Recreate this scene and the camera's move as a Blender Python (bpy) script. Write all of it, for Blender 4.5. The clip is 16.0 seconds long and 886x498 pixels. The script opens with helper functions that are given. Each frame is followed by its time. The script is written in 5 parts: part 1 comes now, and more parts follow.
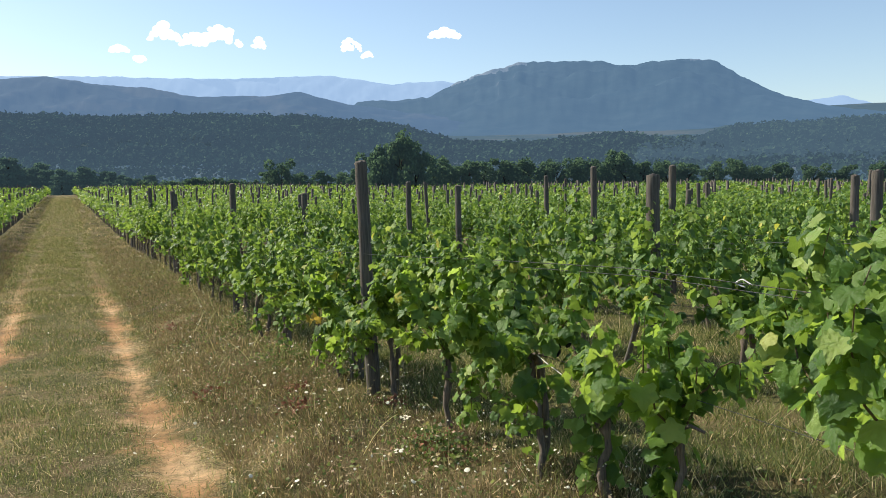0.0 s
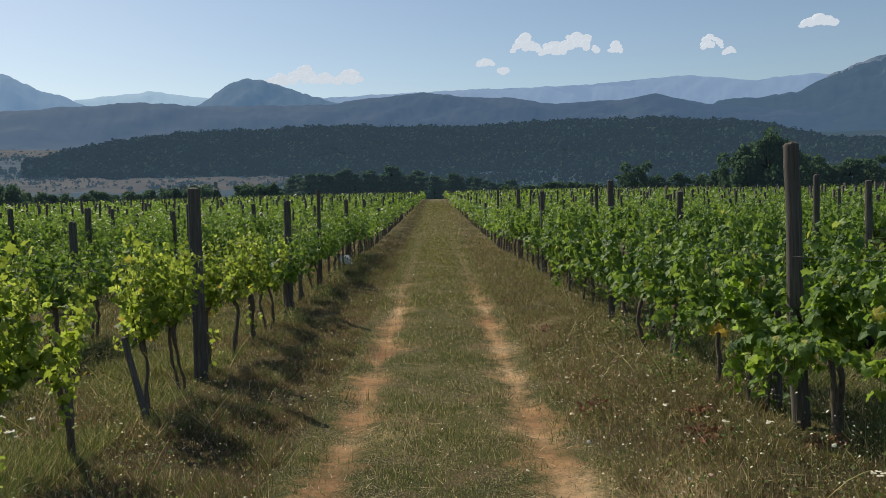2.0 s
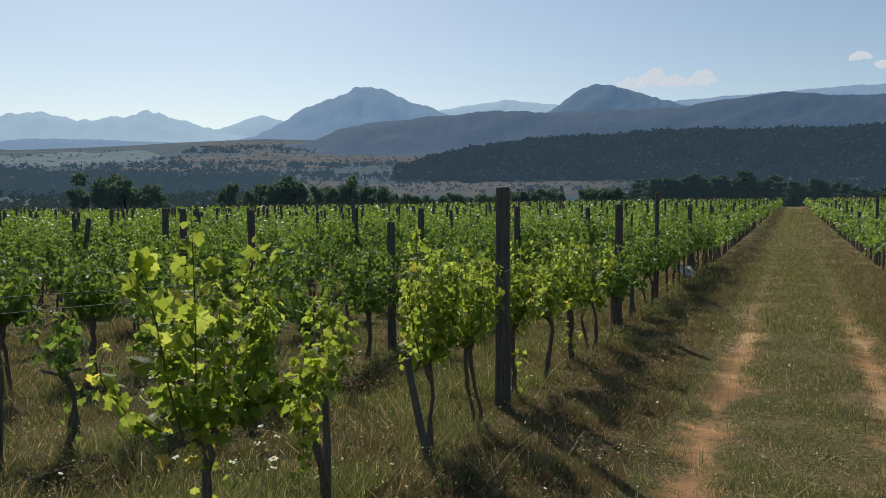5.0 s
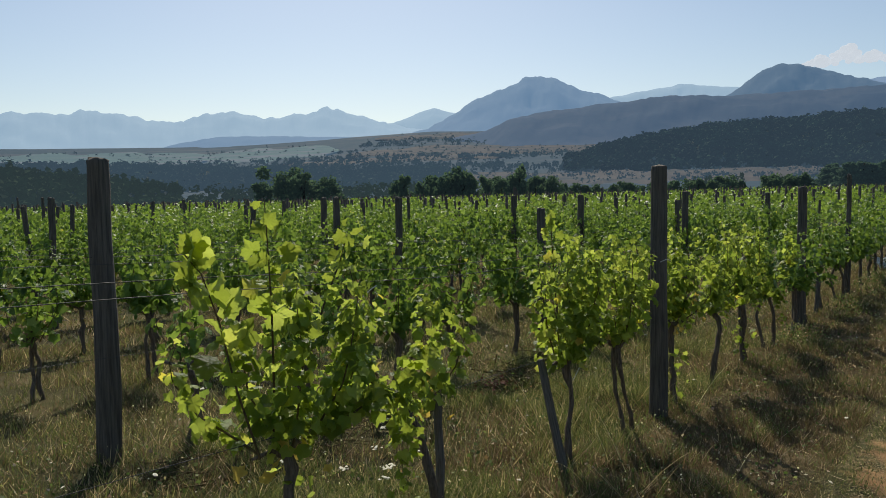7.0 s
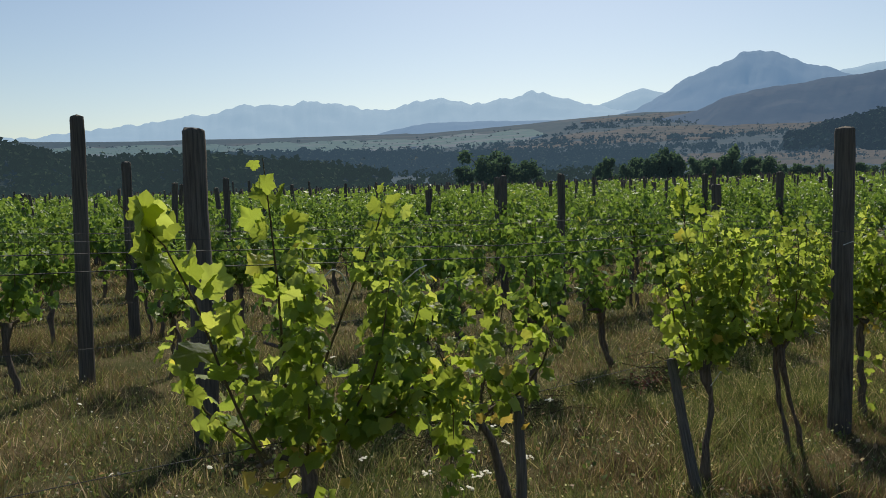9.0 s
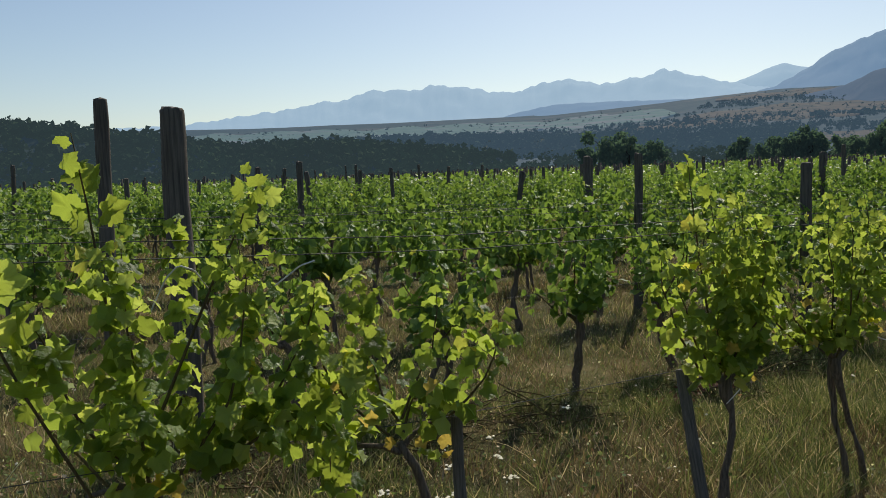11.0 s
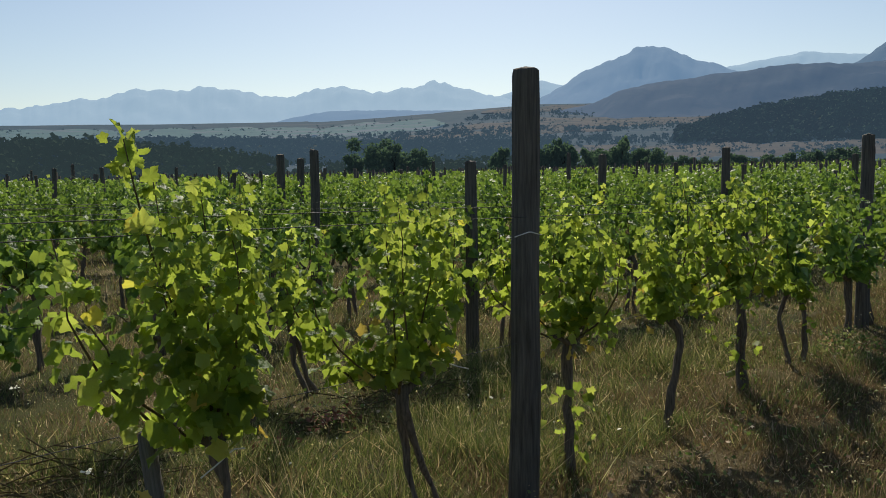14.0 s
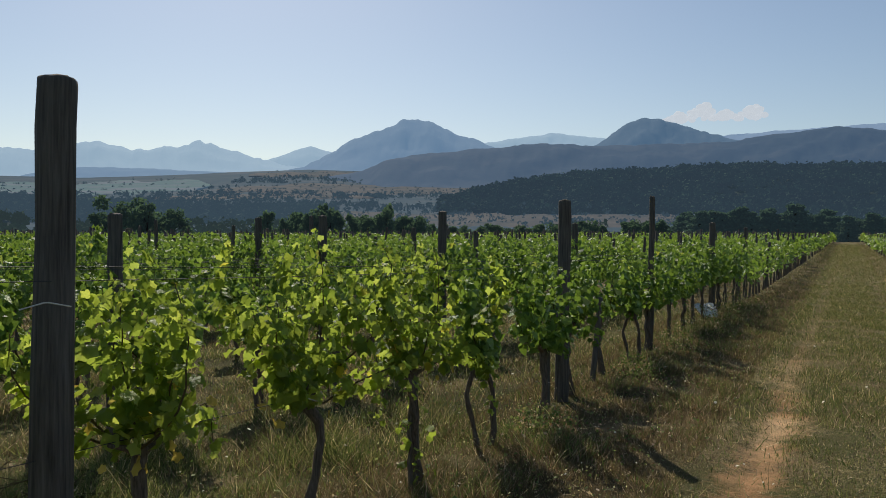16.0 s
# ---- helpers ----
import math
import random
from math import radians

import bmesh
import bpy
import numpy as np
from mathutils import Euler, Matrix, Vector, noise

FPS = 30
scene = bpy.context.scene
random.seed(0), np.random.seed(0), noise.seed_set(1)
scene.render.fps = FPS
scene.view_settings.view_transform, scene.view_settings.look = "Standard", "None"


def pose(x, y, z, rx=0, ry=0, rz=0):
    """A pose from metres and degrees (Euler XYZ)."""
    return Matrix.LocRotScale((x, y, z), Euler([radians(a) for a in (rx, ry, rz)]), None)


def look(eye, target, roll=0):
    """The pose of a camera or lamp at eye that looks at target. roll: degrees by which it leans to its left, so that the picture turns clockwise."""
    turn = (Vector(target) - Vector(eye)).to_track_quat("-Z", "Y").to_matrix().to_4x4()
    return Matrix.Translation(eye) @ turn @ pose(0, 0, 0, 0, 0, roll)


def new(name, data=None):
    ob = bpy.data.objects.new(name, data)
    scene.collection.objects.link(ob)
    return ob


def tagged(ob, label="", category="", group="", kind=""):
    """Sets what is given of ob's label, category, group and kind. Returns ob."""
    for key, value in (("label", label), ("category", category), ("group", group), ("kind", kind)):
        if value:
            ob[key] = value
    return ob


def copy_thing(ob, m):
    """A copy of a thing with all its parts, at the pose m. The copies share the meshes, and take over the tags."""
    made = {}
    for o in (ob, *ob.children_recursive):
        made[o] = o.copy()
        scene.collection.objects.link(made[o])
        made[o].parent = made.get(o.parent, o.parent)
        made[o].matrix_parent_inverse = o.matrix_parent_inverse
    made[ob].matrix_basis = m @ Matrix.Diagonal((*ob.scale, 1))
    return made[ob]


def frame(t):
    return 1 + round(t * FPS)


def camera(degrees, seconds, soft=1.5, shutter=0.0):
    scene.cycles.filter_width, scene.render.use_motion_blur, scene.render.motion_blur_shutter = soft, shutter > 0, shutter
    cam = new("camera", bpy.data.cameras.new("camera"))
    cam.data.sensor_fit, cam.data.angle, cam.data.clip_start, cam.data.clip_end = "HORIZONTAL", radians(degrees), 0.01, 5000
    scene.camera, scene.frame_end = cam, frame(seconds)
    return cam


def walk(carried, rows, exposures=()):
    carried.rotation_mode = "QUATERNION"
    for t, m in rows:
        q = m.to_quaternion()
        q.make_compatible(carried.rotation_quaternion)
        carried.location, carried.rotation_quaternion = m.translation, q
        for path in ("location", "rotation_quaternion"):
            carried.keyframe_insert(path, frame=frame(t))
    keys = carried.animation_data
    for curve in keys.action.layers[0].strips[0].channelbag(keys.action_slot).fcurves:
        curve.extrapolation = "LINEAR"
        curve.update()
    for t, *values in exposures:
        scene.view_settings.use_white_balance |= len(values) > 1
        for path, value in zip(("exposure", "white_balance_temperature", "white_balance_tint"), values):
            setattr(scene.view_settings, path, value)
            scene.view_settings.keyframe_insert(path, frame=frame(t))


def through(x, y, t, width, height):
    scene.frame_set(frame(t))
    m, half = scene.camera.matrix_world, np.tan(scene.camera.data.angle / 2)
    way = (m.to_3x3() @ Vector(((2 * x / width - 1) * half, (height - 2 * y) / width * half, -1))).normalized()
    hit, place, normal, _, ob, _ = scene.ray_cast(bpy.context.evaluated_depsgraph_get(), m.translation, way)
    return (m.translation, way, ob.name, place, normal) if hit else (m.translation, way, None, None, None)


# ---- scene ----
cam = camera(56.1, 16.0, 0.8)
PATH = [
    (0, (0.209, 0.707, 1.405), (1.035, 2.523, 1.258), -1.0),
    (0.5, (0.144, 0.935, 1.36), (0.879, 2.789, 1.197), 0.2),
    (1, (0.087, 1.17, 1.358), (0.668, 3.077, 1.192), -0.0),
    (1.5, (0.041, 1.363, 1.33), (0.354, 3.335, 1.211), -1.0),
    (2, (0.048, 1.595, 1.321), (0.065, 3.592, 1.2), -1.4),
    (2.5, (0.013, 1.825, 1.3), (-0.184, 3.812, 1.174), -2.8),
    (3, (-0.065, 2.082, 1.319), (-0.317, 4.061, 1.185), -2.1),
    (3.5, (-0.088, 2.319, 1.298), (-0.538, 4.263, 1.17), -0.8),
    (4, (-0.091, 2.547, 1.3), (-0.728, 4.441, 1.202), 0.3),
    (4.2, (-0.011, 2.695, 1.33), (-0.694, 4.572, 1.231), 0.3),
    (6.3, (-0.101, 3.509, 1.242), (-1.071, 5.256, 1.152), -0.4),
    (6.5, (-0.088, 3.584, 1.255), (-1.123, 5.293, 1.155), -0.2),
    (7, (-0.119, 3.797, 1.245), (-1.25, 5.443, 1.128), -0.9),
    (7.5, (-0.097, 4.0, 1.222), (-1.323, 5.575, 1.096), -1.1),
    (8, (-0.071, 4.238, 1.221), (-1.424, 5.705, 1.084), -0.8),
    (8.5, (-0.087, 4.425, 1.197), (-1.524, 5.807, 1.034), -1.0),
    (8.7, (-0.114, 4.513, 1.18), (-1.571, 5.874, 1.025), -1.1),
    (10.8, (-0.069, 5.433, 1.123), (-1.761, 6.481, 0.93), -1.6),
    (11, (-0.081, 5.541, 1.131), (-1.756, 6.618, 0.951), -1.7),
    (11.5, (-0.091, 5.799, 1.121), (-1.757, 6.895, 0.972), -2.7),
    (12, (-0.077, 6.076, 1.095), (-1.745, 7.17, 0.951), -1.3),
    (12.5, (-0.095, 6.312, 1.069), (-1.676, 7.525, 0.902), -0.5),
    (13, (-0.147, 6.576, 1.059), (-1.579, 7.962, 0.894), -0.2),
    (13.5, (-0.178, 6.774, 1.033), (-1.543, 8.224, 0.84), -1.0),
    (14, (-0.183, 7.066, 1.018), (-1.511, 8.551, 0.842), -0.8),
    (14.5, (-0.168, 7.364, 0.992), (-1.344, 8.976, 0.848), 0.4),
    (15, (-0.185, 7.673, 1.002), (-1.221, 9.382, 0.927), 0.1),
    (15.5, (-0.135, 7.936, 0.969), (-1.098, 9.689, 0.937), -0.6),
    (16, (-0.102, 8.247, 0.97), (-0.976, 10.046, 0.949), 0.5),
]
EXPOSURES = ((0, 0.68, 6850, 9), (1, 0.68, 6850, 9), (1.5, 0.58, 6850, 9), (2, -0.12, 6850, 9), (2.5, -0.02, 6850, 9), (3, -0.16, 6850, 9), (3.5, -0.02, 6850, 9), (4, -0.2, 6850, 9), (6.5, -0.17, 6850, 9), (7.5, -0.21, 6850, 9), (8, -0.36, 6850, 9), (8.5, -0.24, 6850, 9), (11, -0.14, 6850, 9), (12, -0.14, 6850, 9), (13, -0.14, 6850, 9), (13.5, -0.28, 6850, 9), (14, -0.14, 6850, 9), (15, -0.19, 6850, 9), (15.5, -0.16, 6850, 9), (16, -0.29, 6850, 9))
walk(cam, [(t, look(eye, target, roll)) for t, eye, target, roll in PATH], EXPOSURES)

# ---- world, sun, exposure ----
SUN_AZ, SUN_EL = radians(-40), radians(41)          # azimuth clockwise from +y, elevation
world = bpy.data.worlds.new("world")
scene.world = world
world.use_nodes = True
wn = world.node_tree.nodes
sky = wn.new("ShaderNodeTexSky")
sky.sky_type = "NISHITA"
sky.sun_disc = False
sky.sun_elevation, sky.sun_rotation = SUN_EL, SUN_AZ
sky.altitude, sky.air_density, sky.dust_density, sky.ozone_density = 300, 1.0, 0.8, 2.3
wn["Background"].inputs["Strength"].default_value = 0.105
world.node_tree.links.new(sky.outputs[0], wn["Background"].inputs["Color"])
sun = new("sun", bpy.data.lights.new("sun", "SUN"))
sun.data.energy, sun.data.angle, sun.data.color = 4.0, radians(0.55), (1.0, 0.94, 0.84)
sun_dir = Vector((math.sin(SUN_AZ) * math.cos(SUN_EL), math.cos(SUN_AZ) * math.cos(SUN_EL), math.sin(SUN_EL)))
sun.matrix_world = look(sun_dir * 60 + Vector((0, 0, 1)), (0, 0, 1))


# ---- materials ----
class Mat:
    """A node material under construction."""

    def __init__(self, name):
        self.m = bpy.data.materials.new(name)
        self.m.use_nodes = True
        self.n, self.l = self.m.node_tree.nodes, self.m.node_tree.links
        self.b = self.n["Principled BSDF"]
        self.out = self.n["Material Output"]
        self.co = self.n.new("ShaderNodeNewGeometry").outputs["Position"]

    def noise(self, scale, detail=4.0, rough=0.55, co=None, stretch=None):
        t = self.n.new("ShaderNodeTexNoise")
        t.inputs["Scale"].default_value, t.inputs["Detail"].default_value = scale, detail
        t.inputs["Roughness"].default_value = rough
        src = co or self.co
        if stretch:
            mp = self.n.new("ShaderNodeMapping")
            mp.inputs["Scale"].default_value = stretch
            self.l.new(src, mp.inputs["Vector"])
            src = mp.outputs[0]
        self.l.new(src, t.inputs["Vector"])
        return t.outputs["Fac"]

    def ramp(self, fac, *stops):
        r = self.n.new("ShaderNodeValToRGB")
        e = r.color_ramp.elements
        while len(e) < len(stops):
            e.new(0.5)
        for el, (p, c) in zip(e, stops):
            el.position, el.color = p, (*c, 1) if len(c) == 3 else c
        self.l.new(fac, r.inputs[0])
        return r.outputs[0]

    def mix(self, fac, a, b, mode="MIX"):
        m = self.n.new("ShaderNodeMix")
        m.data_type, m.blend_type = "RGBA", mode
        for sock, v in ((m.inputs[0], fac), (m.inputs[6], a), (m.inputs[7], b)):
            if isinstance(v, (int, float)):
                sock.default_value = v
            elif isinstance(v, tuple):
                sock.default_value = (*v, 1)
            else:
                self.l.new(v, sock)
        return m.outputs[2]

    def math(self, op, a, b=0.0):
        m = self.n.new("ShaderNodeMath")
        m.operation = op
        for sock, v in zip(m.inputs, (a, b)):
            if isinstance(v, (int, float)):
                sock.default_value = v
            else:
                self.l.new(v, sock)
        return m.outputs[0]

    def bump(self, height, strength=0.4, dist=0.02):
        b = self.n.new("ShaderNodeBump")
        b.inputs["Strength"].default_value, b.inputs["Distance"].default_value = strength, dist
        self.l.new(height, b.inputs["Height"])
        self.l.new(b.outputs[0], self.b.inputs["Normal"])

    def done(self, colour, rough=0.8, spec=0.3):
        self.l.new(colour, self.b.inputs["Base Color"])
        self.b.inputs["Roughness"].default_value = rough
        self.b.inputs["Specular IOR Level"].default_value = spec
        return self.m

    def island(self):
        g = self.n.new("ShaderNodeNewGeometry")
        return g.outputs["Random Per Island"]

    def obj_random(self):
        g = self.n.new("ShaderNodeObjectInfo")
        return g.outputs["Random"]


def leaf_material(name, stops, through=(0.58, 0.66, 0.06), amount=0.33, by_object=False, gloss=0.46, spec=0.34):
    k = Mat(name)
    rnd = k.obj_random() if by_object else k.island()
    col = k.ramp(rnd, *stops)
    patch = k.noise(9.0, 3.0)
    col = k.mix(k.math("MULTIPLY", patch, 0.4), col, (0.045, 0.10, 0.018), "MIX")
    k.bump(k.noise(38.0, 4.0, 0.65), 0.8, 0.016)
    k.done(col, gloss, spec)
    tr = k.n.new("ShaderNodeBsdfTranslucent")
    tcol = k.mix(0.62, k.mix(1.0, col, (3.2, 3.2, 3.2), "MULTIPLY"), through)
    k.l.new(tcol, tr.inputs["Color"])
    mx = k.n.new("ShaderNodeMixShader")
    mx.inputs[0].default_value = amount
    k.l.new(k.b.outputs[0], mx.inputs[1])
    k.l.new(tr.outputs[0], mx.inputs[2])
    k.l.new(mx.outputs[0], k.out.inputs["Surface"])
    return k.m


VINE_STOPS = ((0.0, (0.0314, 0.0815, 0.0168)), (0.35, (0.0679, 0.147, 0.0264)), (0.68, (0.141, 0.242, 0.0432)), (0.9, (0.261, 0.375, 0.0842)), (0.99, (0.378, 0.458, 0.132)), (1.0, (0.587, 0.483, 0.072)))
m_leaf = leaf_material("vine_leaf", VINE_STOPS, (0.46, 0.62, 0.07), 0.28)
HERO_STOPS = ((0.0, (0.0257, 0.0706, 0.013)), (0.35, (0.0515, 0.117, 0.018)), (0.68, (0.122, 0.212, 0.03)), (0.9, (0.335, 0.406, 0.1)), (0.985, (0.399, 0.423, 0.0903)), (1.0, (0.644, 0.471, 0.0601)))
m_leaf_edge = leaf_material("vine_leaf_yellowing", HERO_STOPS, (0.64, 0.72, 0.09), 0.46)
m_leaf_edge_obj = leaf_material("vine_leaf_yellowing_single", HERO_STOPS, (0.68, 0.73, 0.09), 0.5, by_object=True)
m_leaf_obj = leaf_material("vine_leaf_single", VINE_STOPS, (0.52, 0.66, 0.08), 0.44, by_object=True)
m_yellow = leaf_material("yellowed_leaf", ((0.0, (0.45, 0.30, 0.06)), (1.0, (0.62, 0.48, 0.12))), (0.7, 0.5, 0.08), 0.35, True)
m_tree_leaf = leaf_material("tree_leaf", ((0.0, (0.035, 0.062, 0.042)), (0.6, (0.06, 0.095, 0.06)), (1.0, (0.10, 0.145, 0.085))),
                            (0.12, 0.2, 0.08), 0.35, gloss=0.9, spec=0.05)
m_pine = leaf_material("pine_needles", ((0.0, (0.03, 0.055, 0.045)), (1.0, (0.055, 0.09, 0.065))), (0.10, 0.16, 0.09), 0.3, gloss=0.9, spec=0.05)

for m_far_tree, haze in ((m_pine, 0.065), (m_tree_leaf, 0.035)):       # blue haze before the distant tree line, painted as crown emission
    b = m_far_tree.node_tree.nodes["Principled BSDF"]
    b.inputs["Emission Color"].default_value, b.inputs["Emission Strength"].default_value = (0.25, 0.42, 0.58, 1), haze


def wood_material(name, dark, light, grain=14.0):
    k = Mat(name)
    tex = k.n.new("ShaderNodeTexCoord")
    g = k.noise(grain, 6.0, 0.65, tex.outputs["Object"], (5.0, 5.0, 0.45))
    big = k.noise(2.3, 3.0, 0.5, tex.outputs["Object"])
    col = k.ramp(g, (0.28, dark), (0.72, light))
    col = k.mix(k.math("MULTIPLY", big, 0.55), col, tuple(v * 0.45 for v in dark))
    k.bump(g, 0.3, 0.008)
    return k.done(col, 0.88, 0.2)


m_post = wood_material("weathered_post_wood", (0.060, 0.051, 0.043), (0.24, 0.213, 0.18))
m_stake = wood_material("grey_stake_wood", (0.085, 0.076, 0.066), (0.27, 0.25, 0.215))
m_cane = wood_material("vine_cane", (0.07, 0.055, 0.025), (0.22, 0.17, 0.08), 30.0)
m_trunk = wood_material("vine_bark", (0.07, 0.056, 0.044), (0.30, 0.24, 0.185), 20.0)
m_bark = wood_material("tree_bark", (0.03, 0.024, 0.018), (0.10, 0.08, 0.06), 6.0)

# soil, dry sward and worn wheel ruts on one sheet
k = Mat("ground")
sep = k.n.new("ShaderNodeSeparateXYZ")
k.l.new(k.co, sep.inputs[0])
ax = k.math("ABSOLUTE", k.math("ADD", sep.outputs[0], k.math("MULTIPLY", k.math("SUBTRACT", k.noise(0.35, 2.0), 0.82), 0.25)))
off = k.math("ABSOLUTE", k.math("SUBTRACT", ax, 0.75))
wear = k.math("ADD", k.math("SUBTRACT", 0.26, off), k.math("MULTIPLY", k.math("SUBTRACT", k.noise(1.3, 8.0, 0.75), 0.5), 1.0))
wear = k.math("ADD", wear, k.math("MULTIPLY", k.math("SUBTRACT", k.noise(4.5, 6.0, 0.75), 0.5), 0.8))
rut = k.ramp(wear, (0.04, (0, 0, 0)), (0.34, (0.95, 0.95, 0.95)))
ylim = k.ramp(k.math("DIVIDE", sep.outputs[1], 60.0), (0.0, (1, 1, 1)), (0.27, (1, 1, 1)), (0.36, (0.25, 0.25, 0.25)), (0.5, (0.05, 0.05, 0.05)))
rut = k.mix(1.0, rut, ylim, "MULTIPLY")
sward = k.ramp(k.noise(0.85, 0.85, 0.84), (0.30, (0.066, 0.0696, 0.0216)), (0.5, (0.18, 0.156, 0.0552)), (0.70, (0.42, 0.318, 0.138)))
sward = k.mix(k.ramp(k.noise(6.5, 6.0, 0.7), (0.5, (0, 0, 0)), (0.6, (0.8, 0.8, 0.8))), sward, (0.062, 0.078, 0.02))
sward = k.mix(k.ramp(k.noise(0.6, 3.0), (0.42, (0, 0, 0)), (0.62, (0.7, 0.7, 0.7))), sward, (0.10, 0.11, 0.036))
sward = k.mix(k.ramp(k.noise(30.0, 5.0, 0.75), (0.42, (0, 0, 0)), (0.58, (0.85, 0.85, 0.85))), sward, (0.028, 0.026, 0.013))
sward = k.mix(k.ramp(k.noise(75.0, 3.0, 0.7), (0.52, (0, 0, 0)), (0.64, (0.85, 0.85, 0.85))), sward, (0.62, 0.51, 0.29))
sward = k.mix(k.ramp(k.noise(1.1, 5.0, 0.7), (0.50, (0, 0, 0)), (0.66, (0.6, 0.6, 0.6))), sward, (0.26, 0.17, 0.10))
rows_green = k.ramp(k.math("ADD", k.math("MULTIPLY", ax, 0.2), k.math("MULTIPLY", k.noise(0.9, 4.0), 0.25)), (0.46, (0, 0, 0)), (0.60, (0.75, 0.75, 0.75)))
sward = k.mix(rows_green, sward, k.ramp(k.noise(0.85, 0.85, 0.85), (0.3, (0.0384, 0.0408, 0.0168)), (0.5, (0.0984, 0.0888, 0.036)), (0.7, (0.252, 0.192, 0.096))))
left_side = k.ramp(k.math("ADD", k.math("MULTIPLY", sep.outputs[0], 0.4), 0.9), (0.35, (1, 1, 1)), (0.6, (0.75, 0.75, 0.75)))
verge_brown = k.ramp(k.math("MULTIPLY", ax, 0.36), (0.0, (0, 0, 0)), (0.36, (0, 0, 0)), (0.5, (0.85, 0.85, 0.85)), (0.78, (0.85, 0.85, 0.85)), (0.9, (0, 0, 0)))
verge_brown = k.mix(1.0, verge_brown, left_side, "MULTIPLY")
sward = k.mix(k.ramp(k.noise(1.7, 5.0, 0.65, stretch=(1.0, 0.7, 1.0)), (0.47, (0, 0, 0)), (0.60, (0.62, 0.62, 0.62))), sward, (0.078, 0.092, 0.026))
sward = k.mix(verge_brown, sward, k.ramp(k.noise(0.85, 0.85, 0.85), (0.32, (0.036, 0.0288, 0.0168)), (0.52, (0.138, 0.102, 0.0528)), (0.70, (0.348, 0.258, 0.144))))
soil = k.ramp(k.noise(0.85, 0.85, 0.85), (0.25, (0.36, 0.186, 0.09)), (0.5, (0.636, 0.36, 0.178)), (0.8, (0.85, 0.588, 0.342)))
far_tan = k.ramp(k.math("DIVIDE", sep.outputs[1], 60.0), (0.2, (0, 0, 0)), (0.42, (0.4, 0.4, 0.4)))
far_tan = k.mix(1.0, far_tan, k.ramp(k.math("MULTIPLY", k.math("ADD", ax, k.math("MULTIPLY", k.noise(1.1, 6.0, 0.7), 0.9)), 0.4), (0.5, (1, 1, 1)), (0.68, (0.1, 0.1, 0.1))), "MULTIPLY")
k.bump(k.mix(0.5, k.noise(24.0, 6.0, 0.7), k.noise(90.0, 3.0)), 0.9, 0.05)
sward = k.mix(far_tan, sward, (0.19, 0.145, 0.07))
m_ground = k.done(k.mix(rut, sward, soil), 0.95, 0.1)


def grass_material(name, *stops):
    k = Mat(name)
    col = k.ramp(k.island(), *stops)
    k.done(col, 0.7, 0.25)
    tr = k.n.new("ShaderNodeBsdfTranslucent")
    k.l.new(k.mix(1.0, col, (1.6, 1.6, 1.2), "MULTIPLY"), tr.inputs["Color"])
    mx = k.n.new("ShaderNodeMixShader")
    mx.inputs[0].default_value = 0.35
    k.l.new(k.b.outputs[0], mx.inputs[1])
    k.l.new(tr.outputs[0], mx.inputs[2])
    k.l.new(mx.outputs[0], k.out.inputs["Surface"])
    return k.m


m_straw = grass_material("pale_seed_head", (0.0, (0.36, 0.283, 0.144)), (0.6, (0.66, 0.543, 0.324)), (1.0, (0.85, 0.85, 0.6)))
m_brown = grass_material("brown_dead_grass", (0.0, (0.0904, 0.0661, 0.042)), (0.45, (0.211, 0.144, 0.09)), (0.7, (0.109, 0.112, 0.045)), (0.9, (0.313, 0.224, 0.15)), (1.0, (0.663, 0.519, 0.405)))
m_dry = grass_material("dry_grass", (0.0, (0.06, 0.0496, 0.024)), (0.4, (0.18, 0.136, 0.069)), (0.65, (0.102, 0.124, 0.045)), (0.88, (0.36, 0.271, 0.158)), (1.0, (0.816, 0.649, 0.45)))
m_green = grass_material("green_grass", (0.0, (0.0686, 0.092, 0.0315)), (0.5, (0.152, 0.186, 0.063)), (0.84, (0.297, 0.289, 0.12)), (1.0, (0.739, 0.578, 0.405)))
m_weed = grass_material("weed_leaf", (0.0, (0.066, 0.106, 0.033)), (0.5, (0.144, 0.201, 0.06)), (0.75, (0.288, 0.319, 0.135)), (0.86, (0.288, 0.165, 0.09)), (1.0, (0.72, 0.59, 0.45)))


def plain(name, colour, rough=0.6, spec=0.3, wear=0.25, scale=20.0):
    k = Mat(name)
    n = k.noise(scale, 4.0)
    dark = tuple(c * (1 - wear) for c in colour)
    return k.done(k.ramp(n, (0.3, dark), (0.7, colour)), rough, spec)


m_flower = plain("white_petal", (0.85, 0.80, 0.62), 0.6, 0.2, 0.08)
m_red = plain("dried_red_leaf", (0.36, 0.15, 0.09), 0.7, 0.2, 0.5)
m_grape = plain("dark_grape", (0.012, 0.010, 0.016), 0.5, 0.3, 0.5, 60.0)
m_wire = plain("galvanised_wire", (0.09, 0.09, 0.087), 0.7, 0.25)
m_wire.node_tree.nodes["Principled BSDF"].inputs["Metallic"].default_value = 0.3
m_twine = plain("pale_twine", (0.75, 0.74, 0.68), 0.7, 0.2, 0.1)
m_sheet = plain("pale_plastic_sheet", (0.86, 0.87, 0.85), 0.35, 0.5, 0.25, 6.0)


